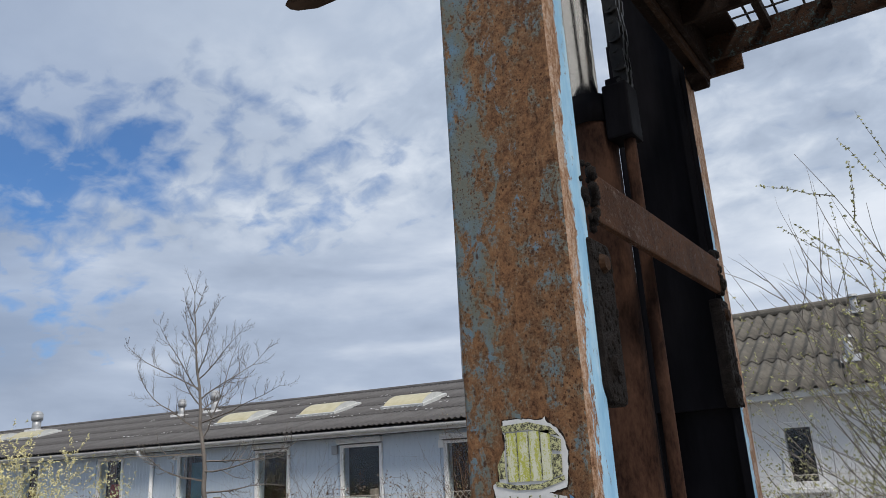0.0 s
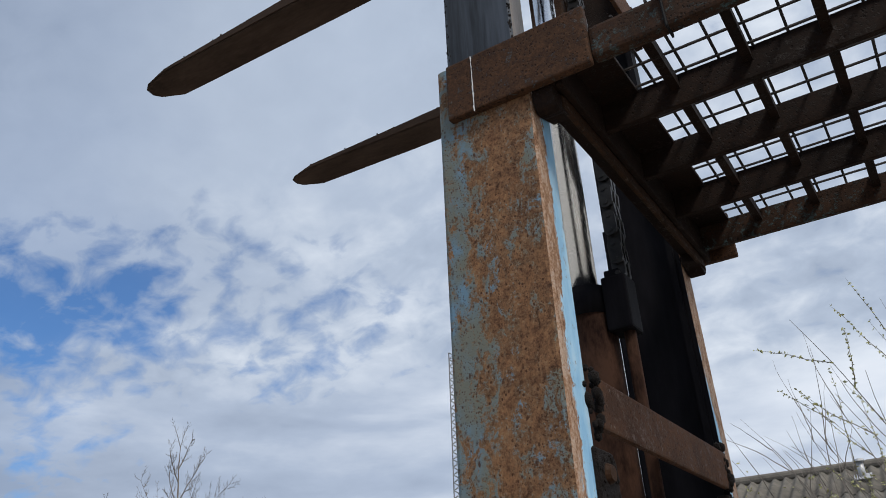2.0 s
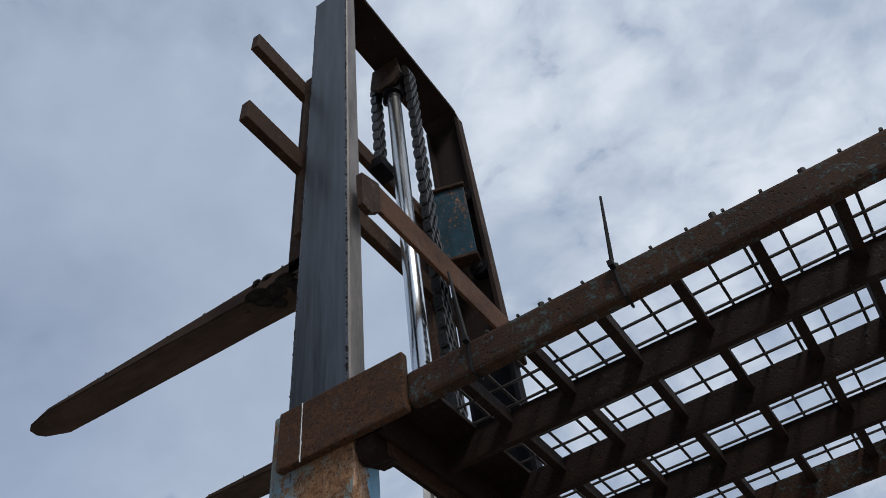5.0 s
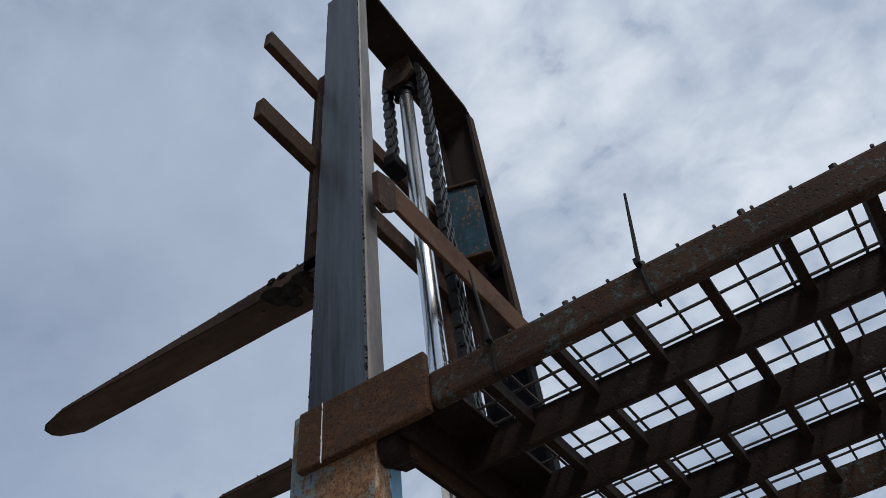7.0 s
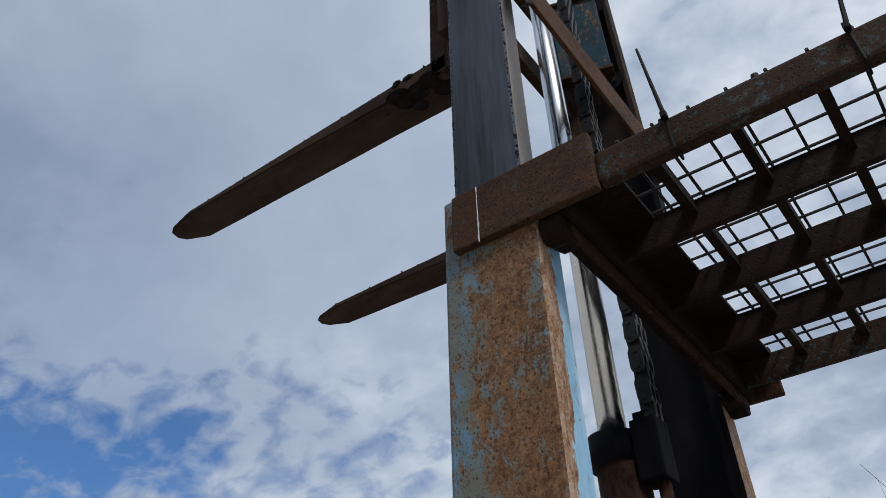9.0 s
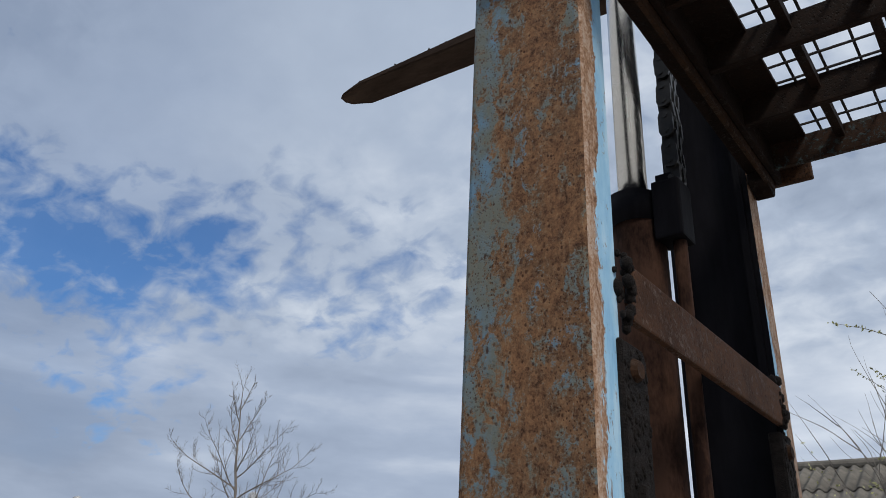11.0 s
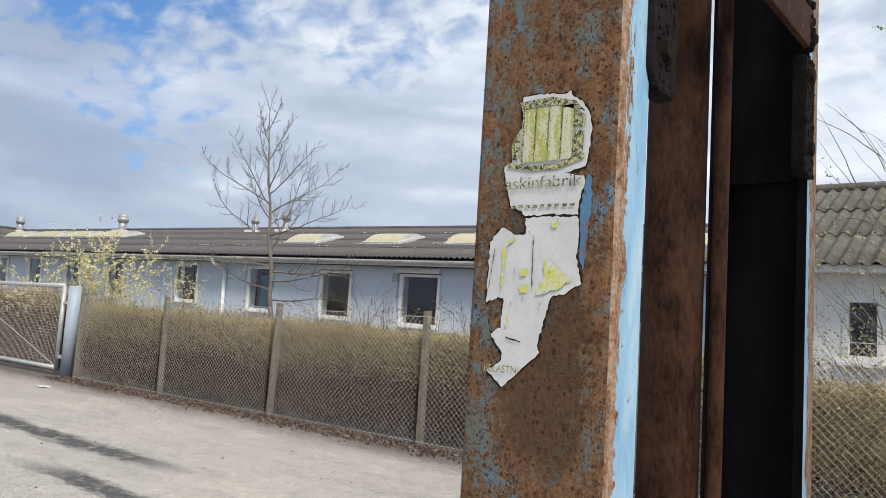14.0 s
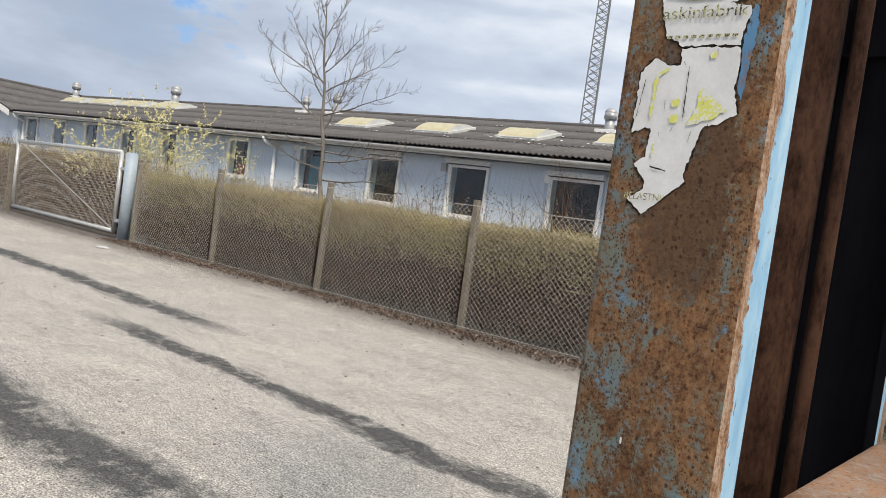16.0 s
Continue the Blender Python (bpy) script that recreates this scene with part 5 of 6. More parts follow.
def roof_vent(u, v, r, h):
    """A round pipe with a wider domed drum on top."""
    p = on_roof(u, v)
    z = Vector((0, 0, 1))
    bm = rod(bmesh.new(), p - z * 0.15, p + z * h * 0.58, r, sides=20)
    pipe = part("roof_vent", placed(bm, B), M_ZINC, hall, "round zinc roof vent", True)
    bm = rod(bmesh.new(), p + z * h * 0.52, p + z * h * 0.80, r * 1.32, sides=20)
    bmesh.ops.create_uvsphere(bm, u_segments=20, v_segments=10, radius=r * 1.32, matrix=Matrix.Translation(p + z * h * 0.80) @ Matrix.Diagonal((1, 1, 0.8, 1)))
    part("drum", placed(bm, B), M_ZINC, pipe, "domed zinc drum", True)
    bm = new_box(p.x - r * 2.2, p.x + r * 2.2, p.y - 0.25, p.y + 0.2, p.z - 0.12, p.z + 0.02, 0.01)
    part("vent_flashing", placed(bm, B), M_TRIM, pipe)


roof_vent(-19.95, 4.1, 0.15, 0.66)
roof_vent(-12.35, 3.85, 0.10, 0.50)
roof_vent(-11.05, 3.95, 0.11, 0.66)
roof_vent(-27.75, 4.25, 0.14, 0.66)
roof_vent(-1.5, 3.6, 0.12, 0.55)
# pale scuffs of broken bolts on the roof
rng = random.Random(31)
verts, faces = [], []
for k in range(150):
    c = on_roof(rng.uniform(-13, 3), rng.choice((0.72, 1.35, 1.95, 3.15)) + rng.gauss(0, 0.05), 0.02)
    r = rng.uniform(0.010, 0.03)
    o = len(verts)
    verts += [B @ (c + Vector((dx * r, dy * r, 0.01 + dy * r * 0.29))) for dx, dy in ((-1, -1), (1, -0.8), (0.8, 1), (-0.9, 0.9))]
    faces.append((o, o + 1, o + 2, o + 3))
for u in (-2.63, -5.05, -7.75, -0.15):
    for k in range(11):
        c = on_roof(u - 0.62 + 0.118 * k + rng.gauss(0, 0.015), 1.12 + rng.gauss(0, 0.02), 0.03)
        r = rng.uniform(0.012, 0.034)
        o = len(verts)
        verts += [B @ (c + Vector((dx * r * 1.4, dy * r, 0.01 + dy * r * 0.29))) for dx, dy in ((-1, -1), (1, -0.8), (0.8, 1), (-0.9, 0.9))]
        faces.append((o, o + 1, o + 2, o + 3))
pieces("roof_scuff", verts, faces, M_TRIM, hall, "", "stuff")

# boards of the wall, each one proud of the wall behind
BOARD_W = 0.118
meshes = {}


def board(u, za, zb):
    key = (round(za, 3), round(zb, 3))
    if key not in meshes:
        bm = new_box(-BOARD_W / 2 + 0.0014, BOARD_W / 2 - 0.0014, 0.0, 0.03, za, zb)
        me = bpy.data.meshes.new("board")
        bm.to_mesh(me)
        bm.free()
        me.materials.append(M_BOARD)
        meshes[key] = me
    ob = new("board", meshes[key])
    ob.parent = hall
    ob.matrix_basis = Matrix.Translation(-base_of(hall)) @ B @ Matrix.Translation((u, 0, 0))


u = -14.3
while u < 3.0:
    hit = [w for w in WINDOWS if u > w[0] - 0.13 and u < w[1] + 0.13]
    if hit:
        board(u, 0.25, hit[0][2] - 0.06)
        board(u, hit[0][3] + 0.01, EZ - 0.17)
    else:
        board(u, 0.25, EZ - 0.17)
    u += BOARD_W

# wing at the far end of the long building
wing = thing("side_wing", B @ Vector((-28, 4, 0)), "low pale wing with grey corrugated gable roof", "building")
W = B @ Matrix.Translation((-23.12, 0, 0))
bm = prism(bmesh.new(), [(-9.8, -0.5), (-9.8, 2.60), (-4.9, 3.89), (0, 2.60), (0, -0.5)], "y", -0.16, 12.0)
part("wall", placed(bm, W), M_BOARD, wing)
m2 = W @ Matrix.Rotation(math.pi / 2, 4, "Z")
corrugated("roof", -0.6, 12.1, [(-0.15 + 5.05 * k / 4, 2.70 + 1.34 * k / 4) for k in range(5)], 0.132, 0.020, m2, M_ROOF, wing)
corrugated("roof", -0.6, 12.1, [(9.95 - 5.05 * k / 4, 2.70 + 1.34 * k / 4) for k in range(5)], 0.132, 0.020, m2, M_ROOF, wing, 4)
bm = rod(bmesh.new(), (-4.9, -0.6, 4.07), (-4.9, 12.1, 4.07), 0.07, sides=10)
part("ridge_cap", placed(bm, W), M_ROOF, wing)
bm = prism(bmesh.new(), [(0.17, 2.48), (0.17, 2.68), (-4.89, 4.00), (-4.89, 3.80)], "y", -0.62, -0.57)
part("barge_board", placed(bm, W), M_TRIM, wing)
bm = prism(bmesh.new(), [(-9.97, 2.48), (-9.97, 2.68), (-4.91, 4.00), (-4.91, 3.80)], "y", -0.62, -0.57)
part("barge_board", placed(bm, W), M_TRIM, wing)
for ua, ub in ((-2.5, -1.55), (-5.2, -4.2)):
    bm = new_box(ua, ub, -0.20, -0.165, 1.35, 2.45, 0.006)
    ww = part("window", placed(bm, W), M_TRIM, wing)
    # Opaque pane, coloured as the unlit room behind it.
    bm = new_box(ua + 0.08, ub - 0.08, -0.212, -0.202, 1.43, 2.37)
    part("pane", placed(bm, W), M_ROOM_SHADE, ww)

# ---- the small house on the other side ----
house = thing("small_house", (0.0, 12.0, 0), "small grey rendered house with mossy corrugated roof", "house")
H = Matrix.Translation((-3.3, 10.5, 0))
bm = bmesh.new()
box(bm, 0, 1.42, 0, 0.25, 0, 2.55)
box(bm, 1.86, 7.5, 0, 0.25, 0, 2.55)
box(bm, 1.42, 1.86, 0, 0.25, 0, 1.28)
box(bm, 1.42, 1.86, 0, 0.25, 2.06, 2.55)
prism(bm, [(0.25, 0), (0.25, 2.55), (3.1, 3.8), (6.2, 2.4), (6.2, 0)], "x", 0, 0.25)
prism(bm, [(0.25, 0), (0.25, 2.55), (3.1, 3.8), (6.2, 2.4), (6.2, 0)], "x", 7.25, 7.5)
box(bm, 0.25, 7.25, 5.95, 6.2, 0, 2.4)
part("wall", placed(bm, H), M_PLASTER, house)
# Added backing for the house window, dark by colour as well.
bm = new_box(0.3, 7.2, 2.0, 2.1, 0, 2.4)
part("room_backing", placed(bm, H), M_ROOM_SHADE, house)
hr = [(-0.3 + 3.4 * k / 3, 2.44 + 1.52 * k / 3) for k in range(4)]
corrugated("roof", -0.3, 7.8, hr, 0.177, 0.028, H, M_ROOF2, house, 8, "grey-brown mossy corrugated roof")
corrugated("roof", -0.3, 7.8, [(6.5 - 3.4 * k / 2, 2.44 + 1.52 * k / 2) for k in range(3)], 0.177, 0.028, H, M_ROOF2, house, 4)
bm = rod(bmesh.new(), (-0.3, 3.1, 3.99), (7.8, 3.1, 3.99), 0.08, sides=12)
part("ridge_cap", placed(bm, H), M_ROOF2, house)
bm = new_box(-0.3, 7.8, -0.33, -0.29, 2.33, 2.42)
box(bm, -0.3, 7.8, -0.28, -0.004, 2.33, 2.36)
part("fascia", placed(bm, H), M_GUTTER, house)
bm = bmesh.new()
for x0, x1, z0, z1 in ((1.42, 1.49, 1.28, 2.06), (1.79, 1.86, 1.28, 2.06), (1.49, 1.79, 1.99, 2.06), (1.49, 1.79, 1.28, 1.35)):
    box(bm, x0, x1, -0.02, 0.1, z0, z1, 0.005)
hw = part("window", placed(bm, H), M_TRIM, house)
bm = new_box(1.49, 1.79, 0.04, 0.046, 1.35, 1.99)
part("pane", placed(bm, H), M_GLASS, hw).visible_shadow = False
bm = new_box(1.36, 1.92, -0.08, 0.0, 1.22, 1.275, 0.006)
part("sill", placed(bm, H), M_TRIM, hw)

for x, y, z, h in ((-0.93, 10.85, 2.79, 0.26), (-0.88, 12.95, 3.72, 0.22)):
    bm = rod(bmesh.new(), (x, y, z - 0.1), (x, y, z + h), 0.05, sides=14)
    pipe = part("roof_pipe", bm, M_ZINC, house, "grey roof vent pipe", True)
    part("cap", rod(bmesh.new(), (x, y, z + h), (x, y, z + h + 0.035), 0.085, 0.07, 14), M_ZINC, pipe)
    sl = 1.52 / 3.4
    bm = prism(bmesh.new(), [(y - 0.14, z - 0.14 * sl + 0.01), (y + 0.1, z + 0.1 * sl + 0.01), (y + 0.1, z + 0.1 * sl + 0.018), (y - 0.14, z - 0.14 * sl + 0.018)], "x", x - 0.12, x + 0.12)
    part("vent_flashing", bm, M_ZINC, pipe)

# ---- lattice radio mast far behind ----
RM = Vector((-0.25 - math.sin(radians(30.1)) * 75, 0.1 + math.cos(radians(30.1)) * 75, 0))
tower = thing("radio_mast", RM, "tall slender galvanised lattice radio mast", "radio mast")
TH, half = 29.6, 0.75
for sx, sy in ((-1, -1), (1, -1), (0, 1)):
    bm = rod(bmesh.new(), RM + Vector((sx * half, sy * half, 0)), RM + Vector((sx * half * 0.75, sy * half * 0.75, TH)), 0.065, sides=6)
    part("leg", bm, M_IRON, tower)
bm = bmesh.new()
corners = ((-1, -1), (1, -1), (0, 1))
for k in range(40):
    for i in range(3):
        za, zb = TH * k / 40, TH * (k + 1) / 40
        fa, fb = half * (1 - 0.25 * k / 40), half * (1 - 0.25 * (k + 1) / 40)
        a, b = corners[i], corners[(i + 1) % 3]
        rod(bm, RM + Vector((a[0] * fa, a[1] * fa, za)), RM + Vector((b[0] * fb, b[1] * fb, zb)), 0.035, sides=4, caps=False)
        rod(bm, RM + Vector((b[0] * fa, b[1] * fa, za)), RM + Vector((a[0] * fb, a[1] * fb, zb)), 0.035, sides=4, caps=False)
part("lattice", bm, M_IRON, tower)

# ---- fence, gate ----
FY = 7.18
fence = thing("fence", (-5.0, FY, 0), "grey chain-link fence on weathered concrete posts", "fence")
POSTS = [-13.62 + 2.64 * k for k in range(11)]
rng = random.Random(12)
for k, x in enumerate(POSTS):
    bm = new_box(-0.037, 0.037, -0.037, 0.037, 0.0, 1.56, 0.012)
    placed(bm, Matrix.Translation((x, FY, 0)) @ pose(0, 0, 0, rng.uniform(-1, 1), rng.uniform(-1.5, 1.5), rng.uniform(-4, 4)))
    part("post", bm, M_POST, fence)


def wire_net(x0, x1, z0, z1, y, cell, r, sag=0.0):
    """Crossed wires, three-sided, that weave over one another."""
    verts, faces = [], []
    h = z1 - z0
    for s in (-1, 1):
        k = int((x1 - x0 + h) / cell) + 1
        for i in range(k + 1):
            c = x0 + i * cell if s < 0 else x0 - h + i * cell
            # from (c, z0) rising with slope s
            a, b = (c, z0), (c + s * h, z1)
            ta, tb = 0.0, 1.0
            for lim, sign in ((x0, 1), (x1, -1)):
                da, db = sign * (a[0] - lim), sign * (b[0] - lim)
                if da < 0 and db < 0:
                    ta, tb = 1, 0
                elif da < 0:
                    ta = max(ta, da / (da - db))
                elif db < 0:
                    tb = min(tb, da / (da - db))
            if tb - ta < 0.01:
                continue
            o = len(verts)
            for t in (ta, tb):
                x, z = a[0] + (b[0] - a[0]) * t, a[1] + (b[1] - a[1]) * t
                for q in range(3):
                    w = 2 * math.pi * q / 3
                    verts.append((x + r * math.cos(w) * 0.7, y + s * r * 0.9 + r * math.sin(w), z + r * math.cos(w) * 0.7 * -s))
            for q in range(3):
                faces.append((o + q, o + (q + 1) % 3, o + 3 + (q + 1) % 3, o + 3 + q))
    return verts, faces


def square_net(x0, x1, z0, z1, y, cell, r):
    """Welded wires, upright and level."""
    verts, faces = [], []
    lines = [((x0 + i * cell, z0), (x0 + i * cell, z1)) for i in range(int((x1 - x0) / cell) + 1)]
    lines += [((x0, z0 + i * cell), (x1, z0 + i * cell)) for i in range(int((z1 - z0) / cell) + 1)]
    for a, b in lines:
        o = len(verts)
        level = a[1] == b[1]
        for x, z in (a, b):
            for q in range(3):
                w = 2 * math.pi * q / 3
                verts.append((x + (0 if level else r * math.cos(w)), y + r * math.sin(w) + (r if level else -r), z + (r * math.cos(w) if level else 0)))
        faces += [(o + q, o + (q + 1) % 3, o + 3 + (q + 1) % 3, o + 3 + q) for q in range(3)]
    return verts, faces


for a, b in zip(POSTS[:-1], POSTS[1:]):
    v, f = wire_net(a + 0.05, b - 0.05, 0.03, 1.50, FY - 0.055, 0.070, 0.0018)
    pieces("chain_link_net", v, f, M_GALV, fence, "", "stuff")
for z in (0.06, 1.49):
    bm = rod(bmesh.new(), (POSTS[0], FY - 0.06, z), (POSTS[-1], FY - 0.06, z), 0.0028, sides=5)
    part("strain_wire", bm, M_GALV, fence)

pillar = thing("gate_pillar", (-13.95, FY, 0), "thick blue-grey round steel gate pillar", "gate pillar")
bm = rod(bmesh.new(), (-13.95, FY, 0), (-13.95, FY, 1.64), 0.11, sides=28)
part("tube", bm, M_PILLAR, pillar, smooth=True)
bm = rod(bmesh.new(), (-13.95, FY, 1.64), (-13.95, FY, 1.665), 0.112, 0.09, 28)
part("cap", bm, M_PILLAR, pillar)
gate = thing("yard_gate", (-16.8, FY, 0.1), "galvanised tube gate with wire netting, closed", "gate")
G0, G1, GZ0, GZ1 = -19.3, -14.35, 0.14, 1.66
for a, b in (((G0, GZ0), (G1, GZ0)), ((G0, GZ1), (G1, GZ1)), ((G0, GZ0), (G0, GZ1)), ((G1, GZ0), (G1, GZ1))):
    bm = rod(bmesh.new(), (a[0], FY, a[1]), (b[0], FY, b[1]), 0.04, sides=14)
    part("tube", bm, M_GATE, gate, smooth=True)
for a, b in (((G0, GZ1), ((G0 + G1) / 2, 0.9)), (((G0 + G1) / 2, 0.9), (G1, GZ0))):
    bm = rod(bmesh.new(), (a[0], FY + 0.02, a[1]), (b[0], FY + 0.02, b[1]), 0.01, sides=8)
    part("brace", bm, M_GATE, gate)
v, f = square_net(G0 + 0.04, G1 - 0.04, GZ0, GZ1, FY, 0.052, 0.0022)
pieces("wire_net", v, f, M_GALV, gate, "", "stuff")
for z in (0.35, 1.35):
    bm = new_box(G1, G1 + 0.30, FY - 0.02, FY + 0.02, z - 0.03, z + 0.03, 0.005)
    part("hinge", bm, M_GATE, gate)
fence2 = thing("fence", (-24, FY, 0), "grey chain-link fence beyond the gate", "fence")
for x in (-19.6, -22.2, -24.8, -27.4):
    part("post", new_box(x - 0.05, x + 0.05, FY - 0.05, FY + 0.05, 0, 1.56, 0.01), M_POST, fence2)
v, f = wire_net(-27.4, -19.6, 0.03, 1.5, FY - 0.055, 0.070, 0.0018)
pieces("chain_link_net", v, f, M_GALV, fence2, "", "stuff")


# ---- plants ----
def sticks(segments, mat, name, parent=None, label="", kind="", mats=None):
    """Thin three-sided sticks: rows of start, end, start radius, end radius."""
    seg = np.array([(*a, *b, ra, rb) for a, b, ra, rb in segments], float)
    A, E, ra, rb = seg[:, :3], seg[:, 3:6], seg[:, 6], seg[:, 7]
    d = E - A
    d /= np.linalg.norm(d, axis=1)[:, None] + 1e-9
    ref = np.where(np.abs(d[:, 2:3]) > 0.8, np.array([[1.0, 0, 0]]), np.array([[0, 0, 1.0]]))
    s = np.cross(d, ref)
    s /= np.linalg.norm(s, axis=1)[:, None]
    w = np.cross(d, s)
    rings = []
    for base, r in ((A, ra), (E, rb)):
        for q in range(3):
            an = 2 * math.pi * q / 3
            rings.append(base + (s * math.cos(an) + w * math.sin(an)) * r[:, None])
    verts = np.stack(rings, 1).reshape(-1, 3)
    n = len(seg)
    o = np.arange(n)[:, None] * 6
    faces = np.concatenate([o + np.array([[q, (q + 1) % 3, 3 + (q + 1) % 3, 3 + q]]) for q in range(3)], 0)
    ob = pieces(name, verts, faces.tolist(), mats or mat, parent, label, kind)
    return ob, n


def flecks(points, mat, name, parent, size, seed, kind="stuff"):
    """Small crossed petals or leaves at the points."""
    rng = np.random.default_rng(seed)
    verts, faces = [], []
    for c in points:
        for q in range(2):
            a = rng.normal(0, 1, 3)
            a /= np.linalg.norm(a)
            b = np.cross(a, rng.normal(0, 1, 3))
            b /= np.linalg.norm(b)
            s = size * rng.uniform(0.6, 1.3)
            o = len(verts)
            verts += [c - a * s, c + b * s * 0.45, c + a * s, c - b * s * 0.45]
            faces.append((o, o + 1, o + 2, o + 3))
    return pieces(name, verts, faces, mat, parent, "", kind)


def hedge(x0, x1, y0, y1, top, count, seed, label, pale=0.0, mat=None):
    """A clipped, leafless hedge: stems and a dense tangle of twigs, olive tips above."""
    rng = np.random.default_rng(seed)
    h = thing("hedge", ((x0 + x1) / 2, (y0 + y1) / 2, 0), label, "hedge", "", "stuff")
    seg = []
    stems = int((x1 - x0) * 7)
    for k in range(stems):
        p = np.array([rng.uniform(x0, x1), rng.uniform(y0 + 0.15, y1 - 0.15), 0.0])
        e = p + np.array([rng.normal(0, 0.15), rng.normal(0, 0.12), rng.uniform(0.7, top)])
        seg.append((p, e, 0.014, 0.006))
    low, tip = [], []
    for k in range(count):
        z = top * rng.beta(1.6, 1.25)
        p = np.array([rng.uniform(x0, x1), rng.uniform(y0, y1) if rng.random() < 0.4 else y0 + abs(rng.normal(0, 0.16)), z])
        d = np.array([rng.normal(0, 0.6), rng.normal(-0.1, 0.5), rng.uniform(0.05, 1.0)])
        e = p + d / np.linalg.norm(d) * rng.uniform(0.10, 0.34)
        wave = top - 0.012 * (p[0] + 8) + 0.06 * math.sin(p[0] * 2.3) + 0.04 * math.sin(p[0] * 5.1) + rng.normal(0, 0.08)
        if e[2] > wave:
            e[2] = wave
        # High sticks mostly take the lit olive tones, low ones the shaded brown.
        (tip if z > top * (0.44 - pale + 0.08 * math.sin(p[0] * 1.7)) and rng.random() < (z / top - 0.36 + pale) * (2.0 + 0.55 * math.sin(p[0] * 0.8 + 1.5)) else low).append((p, e, 0.0030, 0.0012))
    leaves = []
    for k in range(int((x1 - x0) * 18)):
        p = np.array([rng.uniform(x0, x1), rng.uniform(y0, y1), top - 0.12])
        e = p + np.array([rng.normal(0, 0.12), rng.normal(0, 0.08), rng.uniform(0.12, 0.40) + 0.22 * max(0.0, math.sin(p[0] * 0.9 + 1.0))])
        low.append((p, e, 0.0032, 0.0012))
        for q in range(3):
            g = p + (e - p) * rng.uniform(0.35, 0.9)
            low.append((g, g + np.array([rng.normal(0, 0.09), rng.normal(0, 0.07), rng.uniform(0.0, 0.14)]), 0.002, 0.001))
            if rng.random() < 0.35 + 0.5 * max(0.0, math.sin(p[0] * 0.9 + 1.0)):
                leaves.append(low[-1][1])
    flecks(leaves, M_LITTER, "dry_leaf", h, 0.020, seed + 4)
    sticks(seg + low, mat or M_TWIG, "twigs", h, "", "stuff")
    sticks(tip, M_TWIG2, "tips", h, "", "stuff")


hedge(-13.6, -2.3, 7.32, 8.35, 1.30, 92000, 5, "leafless brown clipped hedge with olive tips behind the fence")
hedge(-2.3, 1.6, 7.32, 8.25, 1.16, 26000, 15, "low olive-tipped leafless hedge beside the small house", 0.4)
hedge(-30.0, -14.4, 7.5, 8.6, 1.5, 46000, 6, "leafless red-brown hedge behind the gate", -0.3, M_TWIG_RED)


def branching(start, heading, length, radius, levels, rng, seg, ends, spread=0.5, droop=0.0, kids=(2, 4)):
    """Grows a limb of several bent pieces and its side shoots."""
    p, d = np.array(start, float), np.array(heading, float)
    d /= np.linalg.norm(d)
    n = 5
    for k in range(n):
        r0, r1 = radius * (1 - 0.72 * k / n), radius * (1 - 0.72 * (k + 1) / n)
        d = d + rng.normal(0, 0.09, 3) + np.array([0, 0, 0.05 - droop])
        d /= np.linalg.norm(d)
        e = p + d * length / n
        seg.append((p, e, r0, r1))
        if levels > 0 and k >= 1:
            for q in range(rng.integers(kids[0], kids[1]) if k < n - 1 else 2):
                side = rng.normal(0, 1, 3)
                side -= side.dot(d) * d
                side /= np.linalg.norm(side) + 1e-9
                h = d * rng.uniform(0.5, 0.9) + side * spread * rng.uniform(0.7, 1.3)
                branching(e, h, length * rng.uniform(0.38, 0.6), r1 * 0.55, levels - 1, rng, seg, ends, spread, droop, (1, 3))
        p = e
    ends.append(p)


rng = np.random.default_rng(77)
TREE = np.array([-9.97, 8.6, 0.0])
tree = thing("bare_tree", tuple(TREE), "young bare tree with grey bark and upturned twigs", "tree")


def limb(start, heading, length, radius, rise, rng, seg, twigs):
    """One limb that sets off level and curves upwards, with short upturned shoots."""
    p, d = np.array(start, float), np.array(heading, float)
    d /= np.linalg.norm(d)
    n = 10
    for k in range(n):
        d = d + rng.normal(0, 0.075, 3) + np.array([0, 0, rise * (0.3 + k / n)])
        d /= np.linalg.norm(d)
        e = p + d * length / n
        seg.append((p, e, radius * (1 - 0.8 * k / n), radius * (1 - 0.8 * (k + 1) / n)))
        if twigs and k >= 1:
            for q in range(rng.integers(1, 3)):
                side = rng.normal(0, 1, 3)
                side -= side.dot(d) * d
                side /= np.linalg.norm(side) + 1e-9
                far = length * rng.uniform(0.12, 0.34) * (1.25 - 0.6 * k / n)
                limb(e, d * 0.6 + side * 0.8 + np.array([0, 0, 0.25]), far, max(0.0027, radius * (1 - 0.8 * k / n) * 0.5), 0.10, rng, seg, twigs - 1)
        p = e


trunk, crown = [], []
right = np.array([0.77, 0.64, 0.0])
ahead = np.array([-0.64, 0.77, 0.0])
p = TREE.copy()
LEAN = -0.139
for k in range(15):
    e = TREE + np.array([LEAN * 0.33 * (k + 1) + 0.010 * rng.normal(), 0.012 * rng.normal(), 0.33 * (k + 1)])
    trunk.append((p, e, 0.054 * (1 - 0.06 * k), 0.054 * (1 - 0.06 * (k + 1))))
    p = e
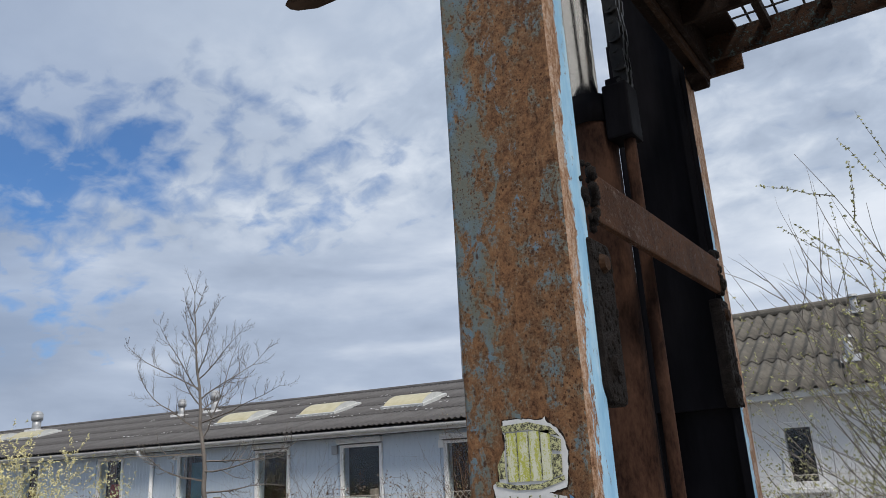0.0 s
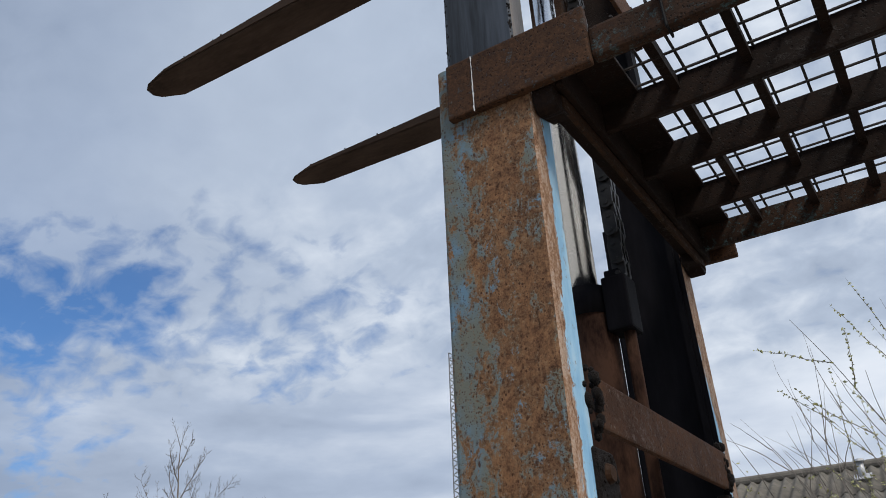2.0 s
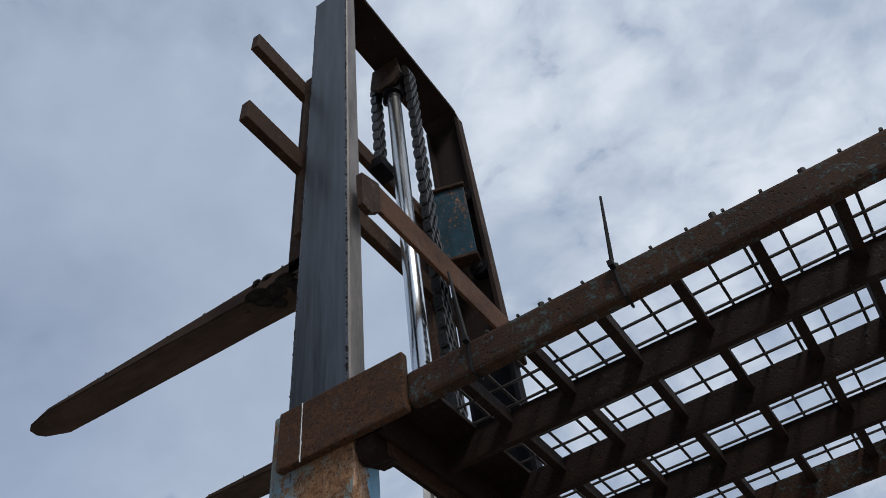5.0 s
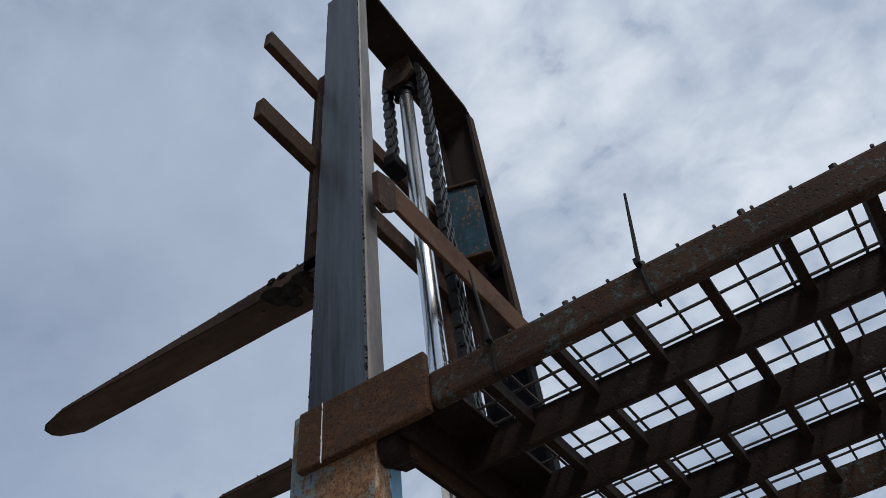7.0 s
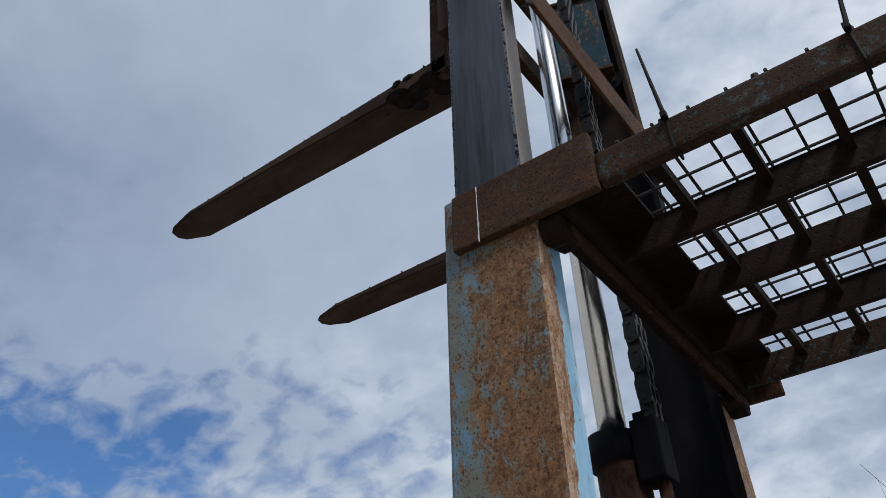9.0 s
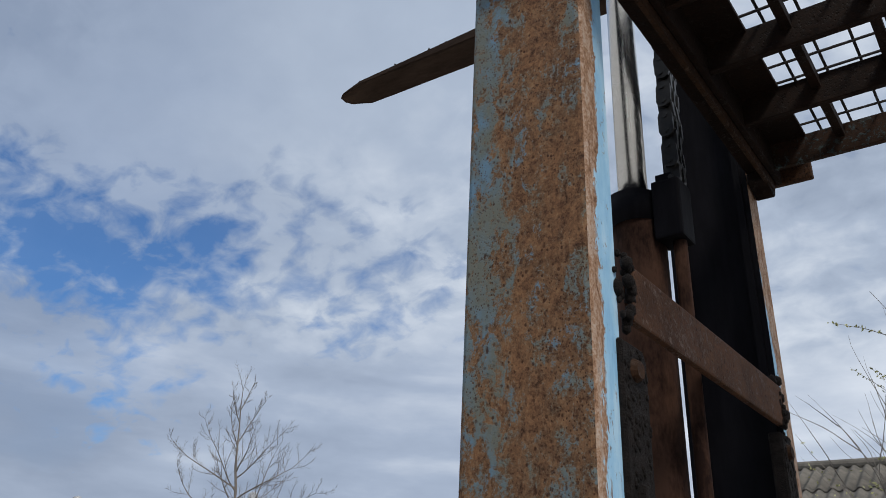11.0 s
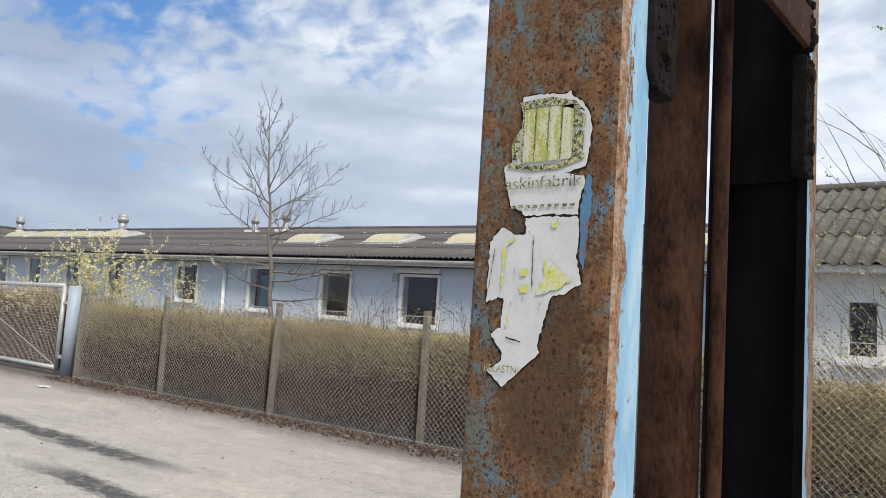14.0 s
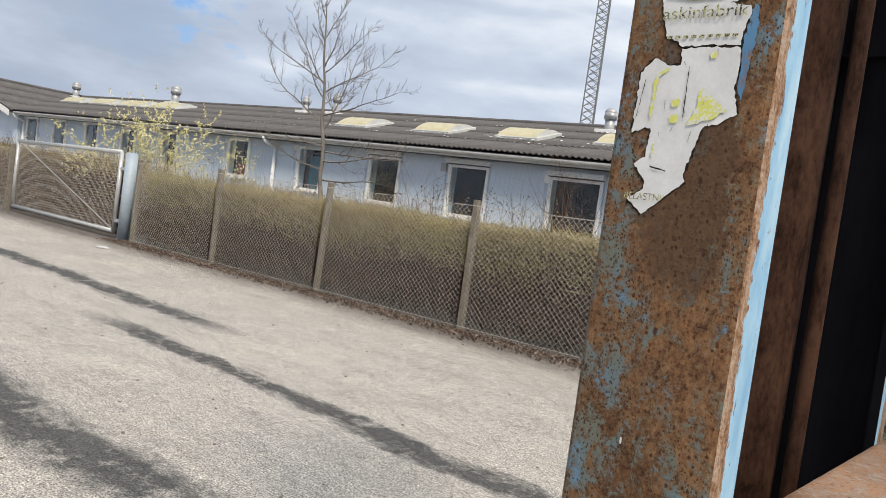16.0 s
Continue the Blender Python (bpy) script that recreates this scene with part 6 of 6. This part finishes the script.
# height, sideways, away, slope, length, rise
BOUGHS = [(1.62, 0.9, 0.3, 0.05, 1.20, 0.03), (1.80, -0.8, 0.3, 0.10, 1.30, 0.04), (1.95, 1.0, -0.4, -0.15, 1.60, 0.03), (2.10, 1.0, 0.3, 0.05, 1.45, 0.02), (2.20, -0.9, -0.3, 0.20, 1.45, 0.03), (2.45, 0.55, 0.15, 1.05, 1.95, 0.02),
         (2.60, -1.0, 0.1, 0.40, 1.65, 0.09), (2.72, 1.0, -0.3, 0.20, 1.60, 0.04), (2.90, 0.3, 0.9, 0.45, 1.2, 0.05), (3.00, -0.3, -0.9, 0.45, 1.2, 0.05),
         (3.10, 0.8, 0.2, 0.75, 1.60, 0.05), (3.24, -0.75, 0.3, 0.80, 1.70, 0.03), (3.28, -1.0, -0.2, 0.55, 1.45, 0.07), (3.45, 0.8, -0.1, 0.65, 1.20, 0.05), (3.55, 0.4, -0.6, 0.8, 0.95, 0.04),
         (3.60, -0.4, 0.6, 0.8, 0.95, 0.04), (3.90, -0.45, 0.1, 1.1, 0.85, 0.03), (4.05, 0.5, 0.2, 1.0, 0.95, 0.04), (4.35, -0.45, -0.3, 1.0, 0.70, 0.02), (4.60, 0.45, 0.2, 1.0, 0.62, 0.02)]
for z, sx, sy, up_z, length, rise in BOUGHS:
    q = TREE + np.array([LEAN * z, 0.0, z])
    limb(q, right * sx + ahead * sy + np.array([0, 0, up_z]), length * 0.95, 0.022 * (1 - 0.1 * z), rise, rng, crown, 2)
limb(p, (-0.35, 0, 1), 0.5, 0.007, 0.02, rng, crown, 1)
limb(p, (0.15, 0.1, 1), 0.42, 0.006, 0.02, rng, crown, 1)
bm = bmesh.new()
for a, b, r0, r1 in trunk:
    rod(bm, a, b, r0, r1, 10, False)
part("trunk", bm, M_BARK, tree, smooth=True)
sticks(crown, M_BARK, "crown", tree)


def shrub(name, at, label, stems, height, lean_x, seed, mat, size, per, levels=1, out=0.45, share=1.0, thick=0.014):
    rng = np.random.default_rng(seed)
    s = thing(name, at, label, "shrub", {"forsythia": "forsythias", "rose_bush": "rose bushes"}.get(name, "willow shrubs"))
    seg, ends = [], []
    for k in range(stems):
        h = (rng.normal(lean_x, out), rng.normal(0, out * 0.7), 1.0)
        branching(np.array(at) + np.array([rng.normal(0, 0.25), rng.normal(0, 0.15), 0]), h, height * rng.uniform(0.7, 1.1), thick, levels, rng, seg, ends, 0.5, 0.03, (1, 3))
    sticks(seg, M_TWIG_RED if name == "rose_bush" else M_BARK, "branch_work", s)
    pts = []
    for a, b, r0, r1 in seg:
        if r1 < 0.0075 and b[2] > height * 0.38 and rng.random() < share:
            for q in range(per):
                pts.append(np.array(a) + (np.array(b) - np.array(a)) * rng.random() + rng.normal(0, 0.018, 3))
    flecks(pts, mat, "blossom" if mat is M_FLOWER else "bud_growth", s, size, seed + 1)


shrub("forsythia", (-16.2, 8.6, 0), "yellow flowering forsythia behind the gate", 12, 1.8, 0.05, 8, M_FLOWER, 0.026, 4, 2, 0.5, 0.6)
shrub("forsythia", (-13.4, 8.6, 0), "yellow flowering forsythia behind the fence", 9, 1.75, -0.1, 15, M_FLOWER, 0.025, 4, 1, 0.7, 0.9)
shrub("forsythia", (-19.2, 8.8, 0), "yellow flowering forsythia behind the gate", 6, 1.7, 0.0, 18, M_FLOWER, 0.022, 3, 1, 0.35)
shrub("rose_bush", (-5.4, 8.5, 0), "thin leafless rose bush above the hedge", 12, 1.7, 0.05, 19, M_BUD, 0.008, 1, 2, 0.3, 0.12)
shrub("rose_bush", (-8.0, 8.6, 0), "thin leafless rose bush above the hedge", 8, 1.6, 0.0, 23, M_BUD, 0.008, 1, 2, 0.3, 0.12)
shrub("rose_bush", (-11.9, 8.6, 0), "thin leafless rose bush above the hedge", 8, 1.6, 0.0, 29, M_BUD, 0.008, 1, 2, 0.3, 0.12)
# the budding willow beside the small house: long whips
rng = np.random.default_rng(41)
willow = thing("willow_shrub", (0.2, 5.7, 0), "budding willow shrub with long whips beside the house", "shrub", "willow shrubs")
seg, buds = [], []
for k in range(84):
    start = np.array([0.40, 5.7, 0.0]) + np.array([rng.normal(0, 0.22), rng.normal(0, 0.28), rng.uniform(0.0, 1.3)])
    d = np.array([-rng.uniform(0.15, 1.05), rng.normal(0, 0.2), 1.0])
    d /= np.linalg.norm(d)
    reach, n, q = rng.uniform(1.3, 2.55), 14, start
    bend = rng.normal(0, 0.018)
    for i in range(n):
        d = d + rng.normal(0, 0.035, 3) + np.array([bend, 0, 0.02])
        d /= np.linalg.norm(d)
        e = q + d * reach / n
        seg.append((q, e, 0.0085 * (1 - 0.82 * i / n), 0.0085 * (1 - 0.82 * (i + 1) / n)))
        if i >= 3 and rng.random() < 0.34:
            side = d * 0.9 + rng.normal(0, 0.38, 3) + np.array([0, 0, 0.2])
            before = len(seg)
            limb(e, side, rng.uniform(0.3, 0.85), 0.0038, 0.02, rng, seg, 0)
            if rng.random() < 0.7 and e[0] > -0.75 + 0.3 * rng.random():
                for a, b, r0, r1 in seg[before:]:
                    buds += [np.array(a) + (np.array(b) - np.array(a)) * rng.random() + rng.normal(0, 0.006, 3) for m in range(3)]
        q = e
sticks(seg, M_BARK, "branch_work", willow)
flecks(buds, M_BUD, "bud_growth", willow, 0.013, 9)
shrub("willow_shrub", (-0.9, 8.2, 0), "budding shrub with thin shoots against the house", 12, 1.7, -0.05, 43, M_BUD, 0.017, 1, 2, 0.35, 0.5, 0.008)

# dead leaves along the foot of the fence
rng = np.random.default_rng(3)
pts = [np.array([rng.uniform(-14, 0), 7.08 + rng.normal(0, 0.10) - abs(rng.normal(0, 0.13)), 0.010 + abs(rng.normal(0, 0.010))]) for k in range(6500)]
lit = thing("leaf_litter", (-7, 7.0, 0), "brown dead leaves along the fence foot", "leaves", "", "stuff")
flecks(pts, M_LITTER, "leaf", lit, 0.019, 8)

# small stones on the asphalt and a scrap of pale paper near the gate
rng = np.random.default_rng(57)
grit = thing("gravel", (-6, 4, 0), "small loose grey stones on the asphalt", "gravel", "", "stuff")
bm = bmesh.new()
for k in range(260):
    r = rng.uniform(0.003, 0.009) * (1.6 if rng.random() < 0.1 else 1.0)
    at = Matrix.Translation((rng.uniform(-13, 0.5), rng.uniform(1.2, 6.9), r * 0.5)) @ Matrix.Rotation(rng.uniform(0, 6.28), 4, "Z") @ Matrix.Diagonal((r * rng.uniform(0.8, 1.8), r, r * 0.7, 1))
    bmesh.ops.create_icosphere(bm, subdivisions=1, radius=1.0, matrix=at)
part("stone", bm, M_POST, grit, kind="stuff")
scrap = thing("paper_scrap", (-12.6, 6.15, 0), "crumpled pale paper scrap lying on the asphalt", "litter")
verts = [(-12.6 + 0.16 * math.cos(a) * (1 + 0.3 * math.sin(3 * a)), 6.15 + 0.10 * math.sin(a), 0.006 + 0.012 * abs(math.sin(2.3 * a))) for a in [k * math.pi / 7 for k in range(14)]]
verts.append((-12.6, 6.15, 0.022))
pieces("sheet", verts, [(k, (k + 1) % 14, 14) for k in range(14)], M_WHITE, scrap)
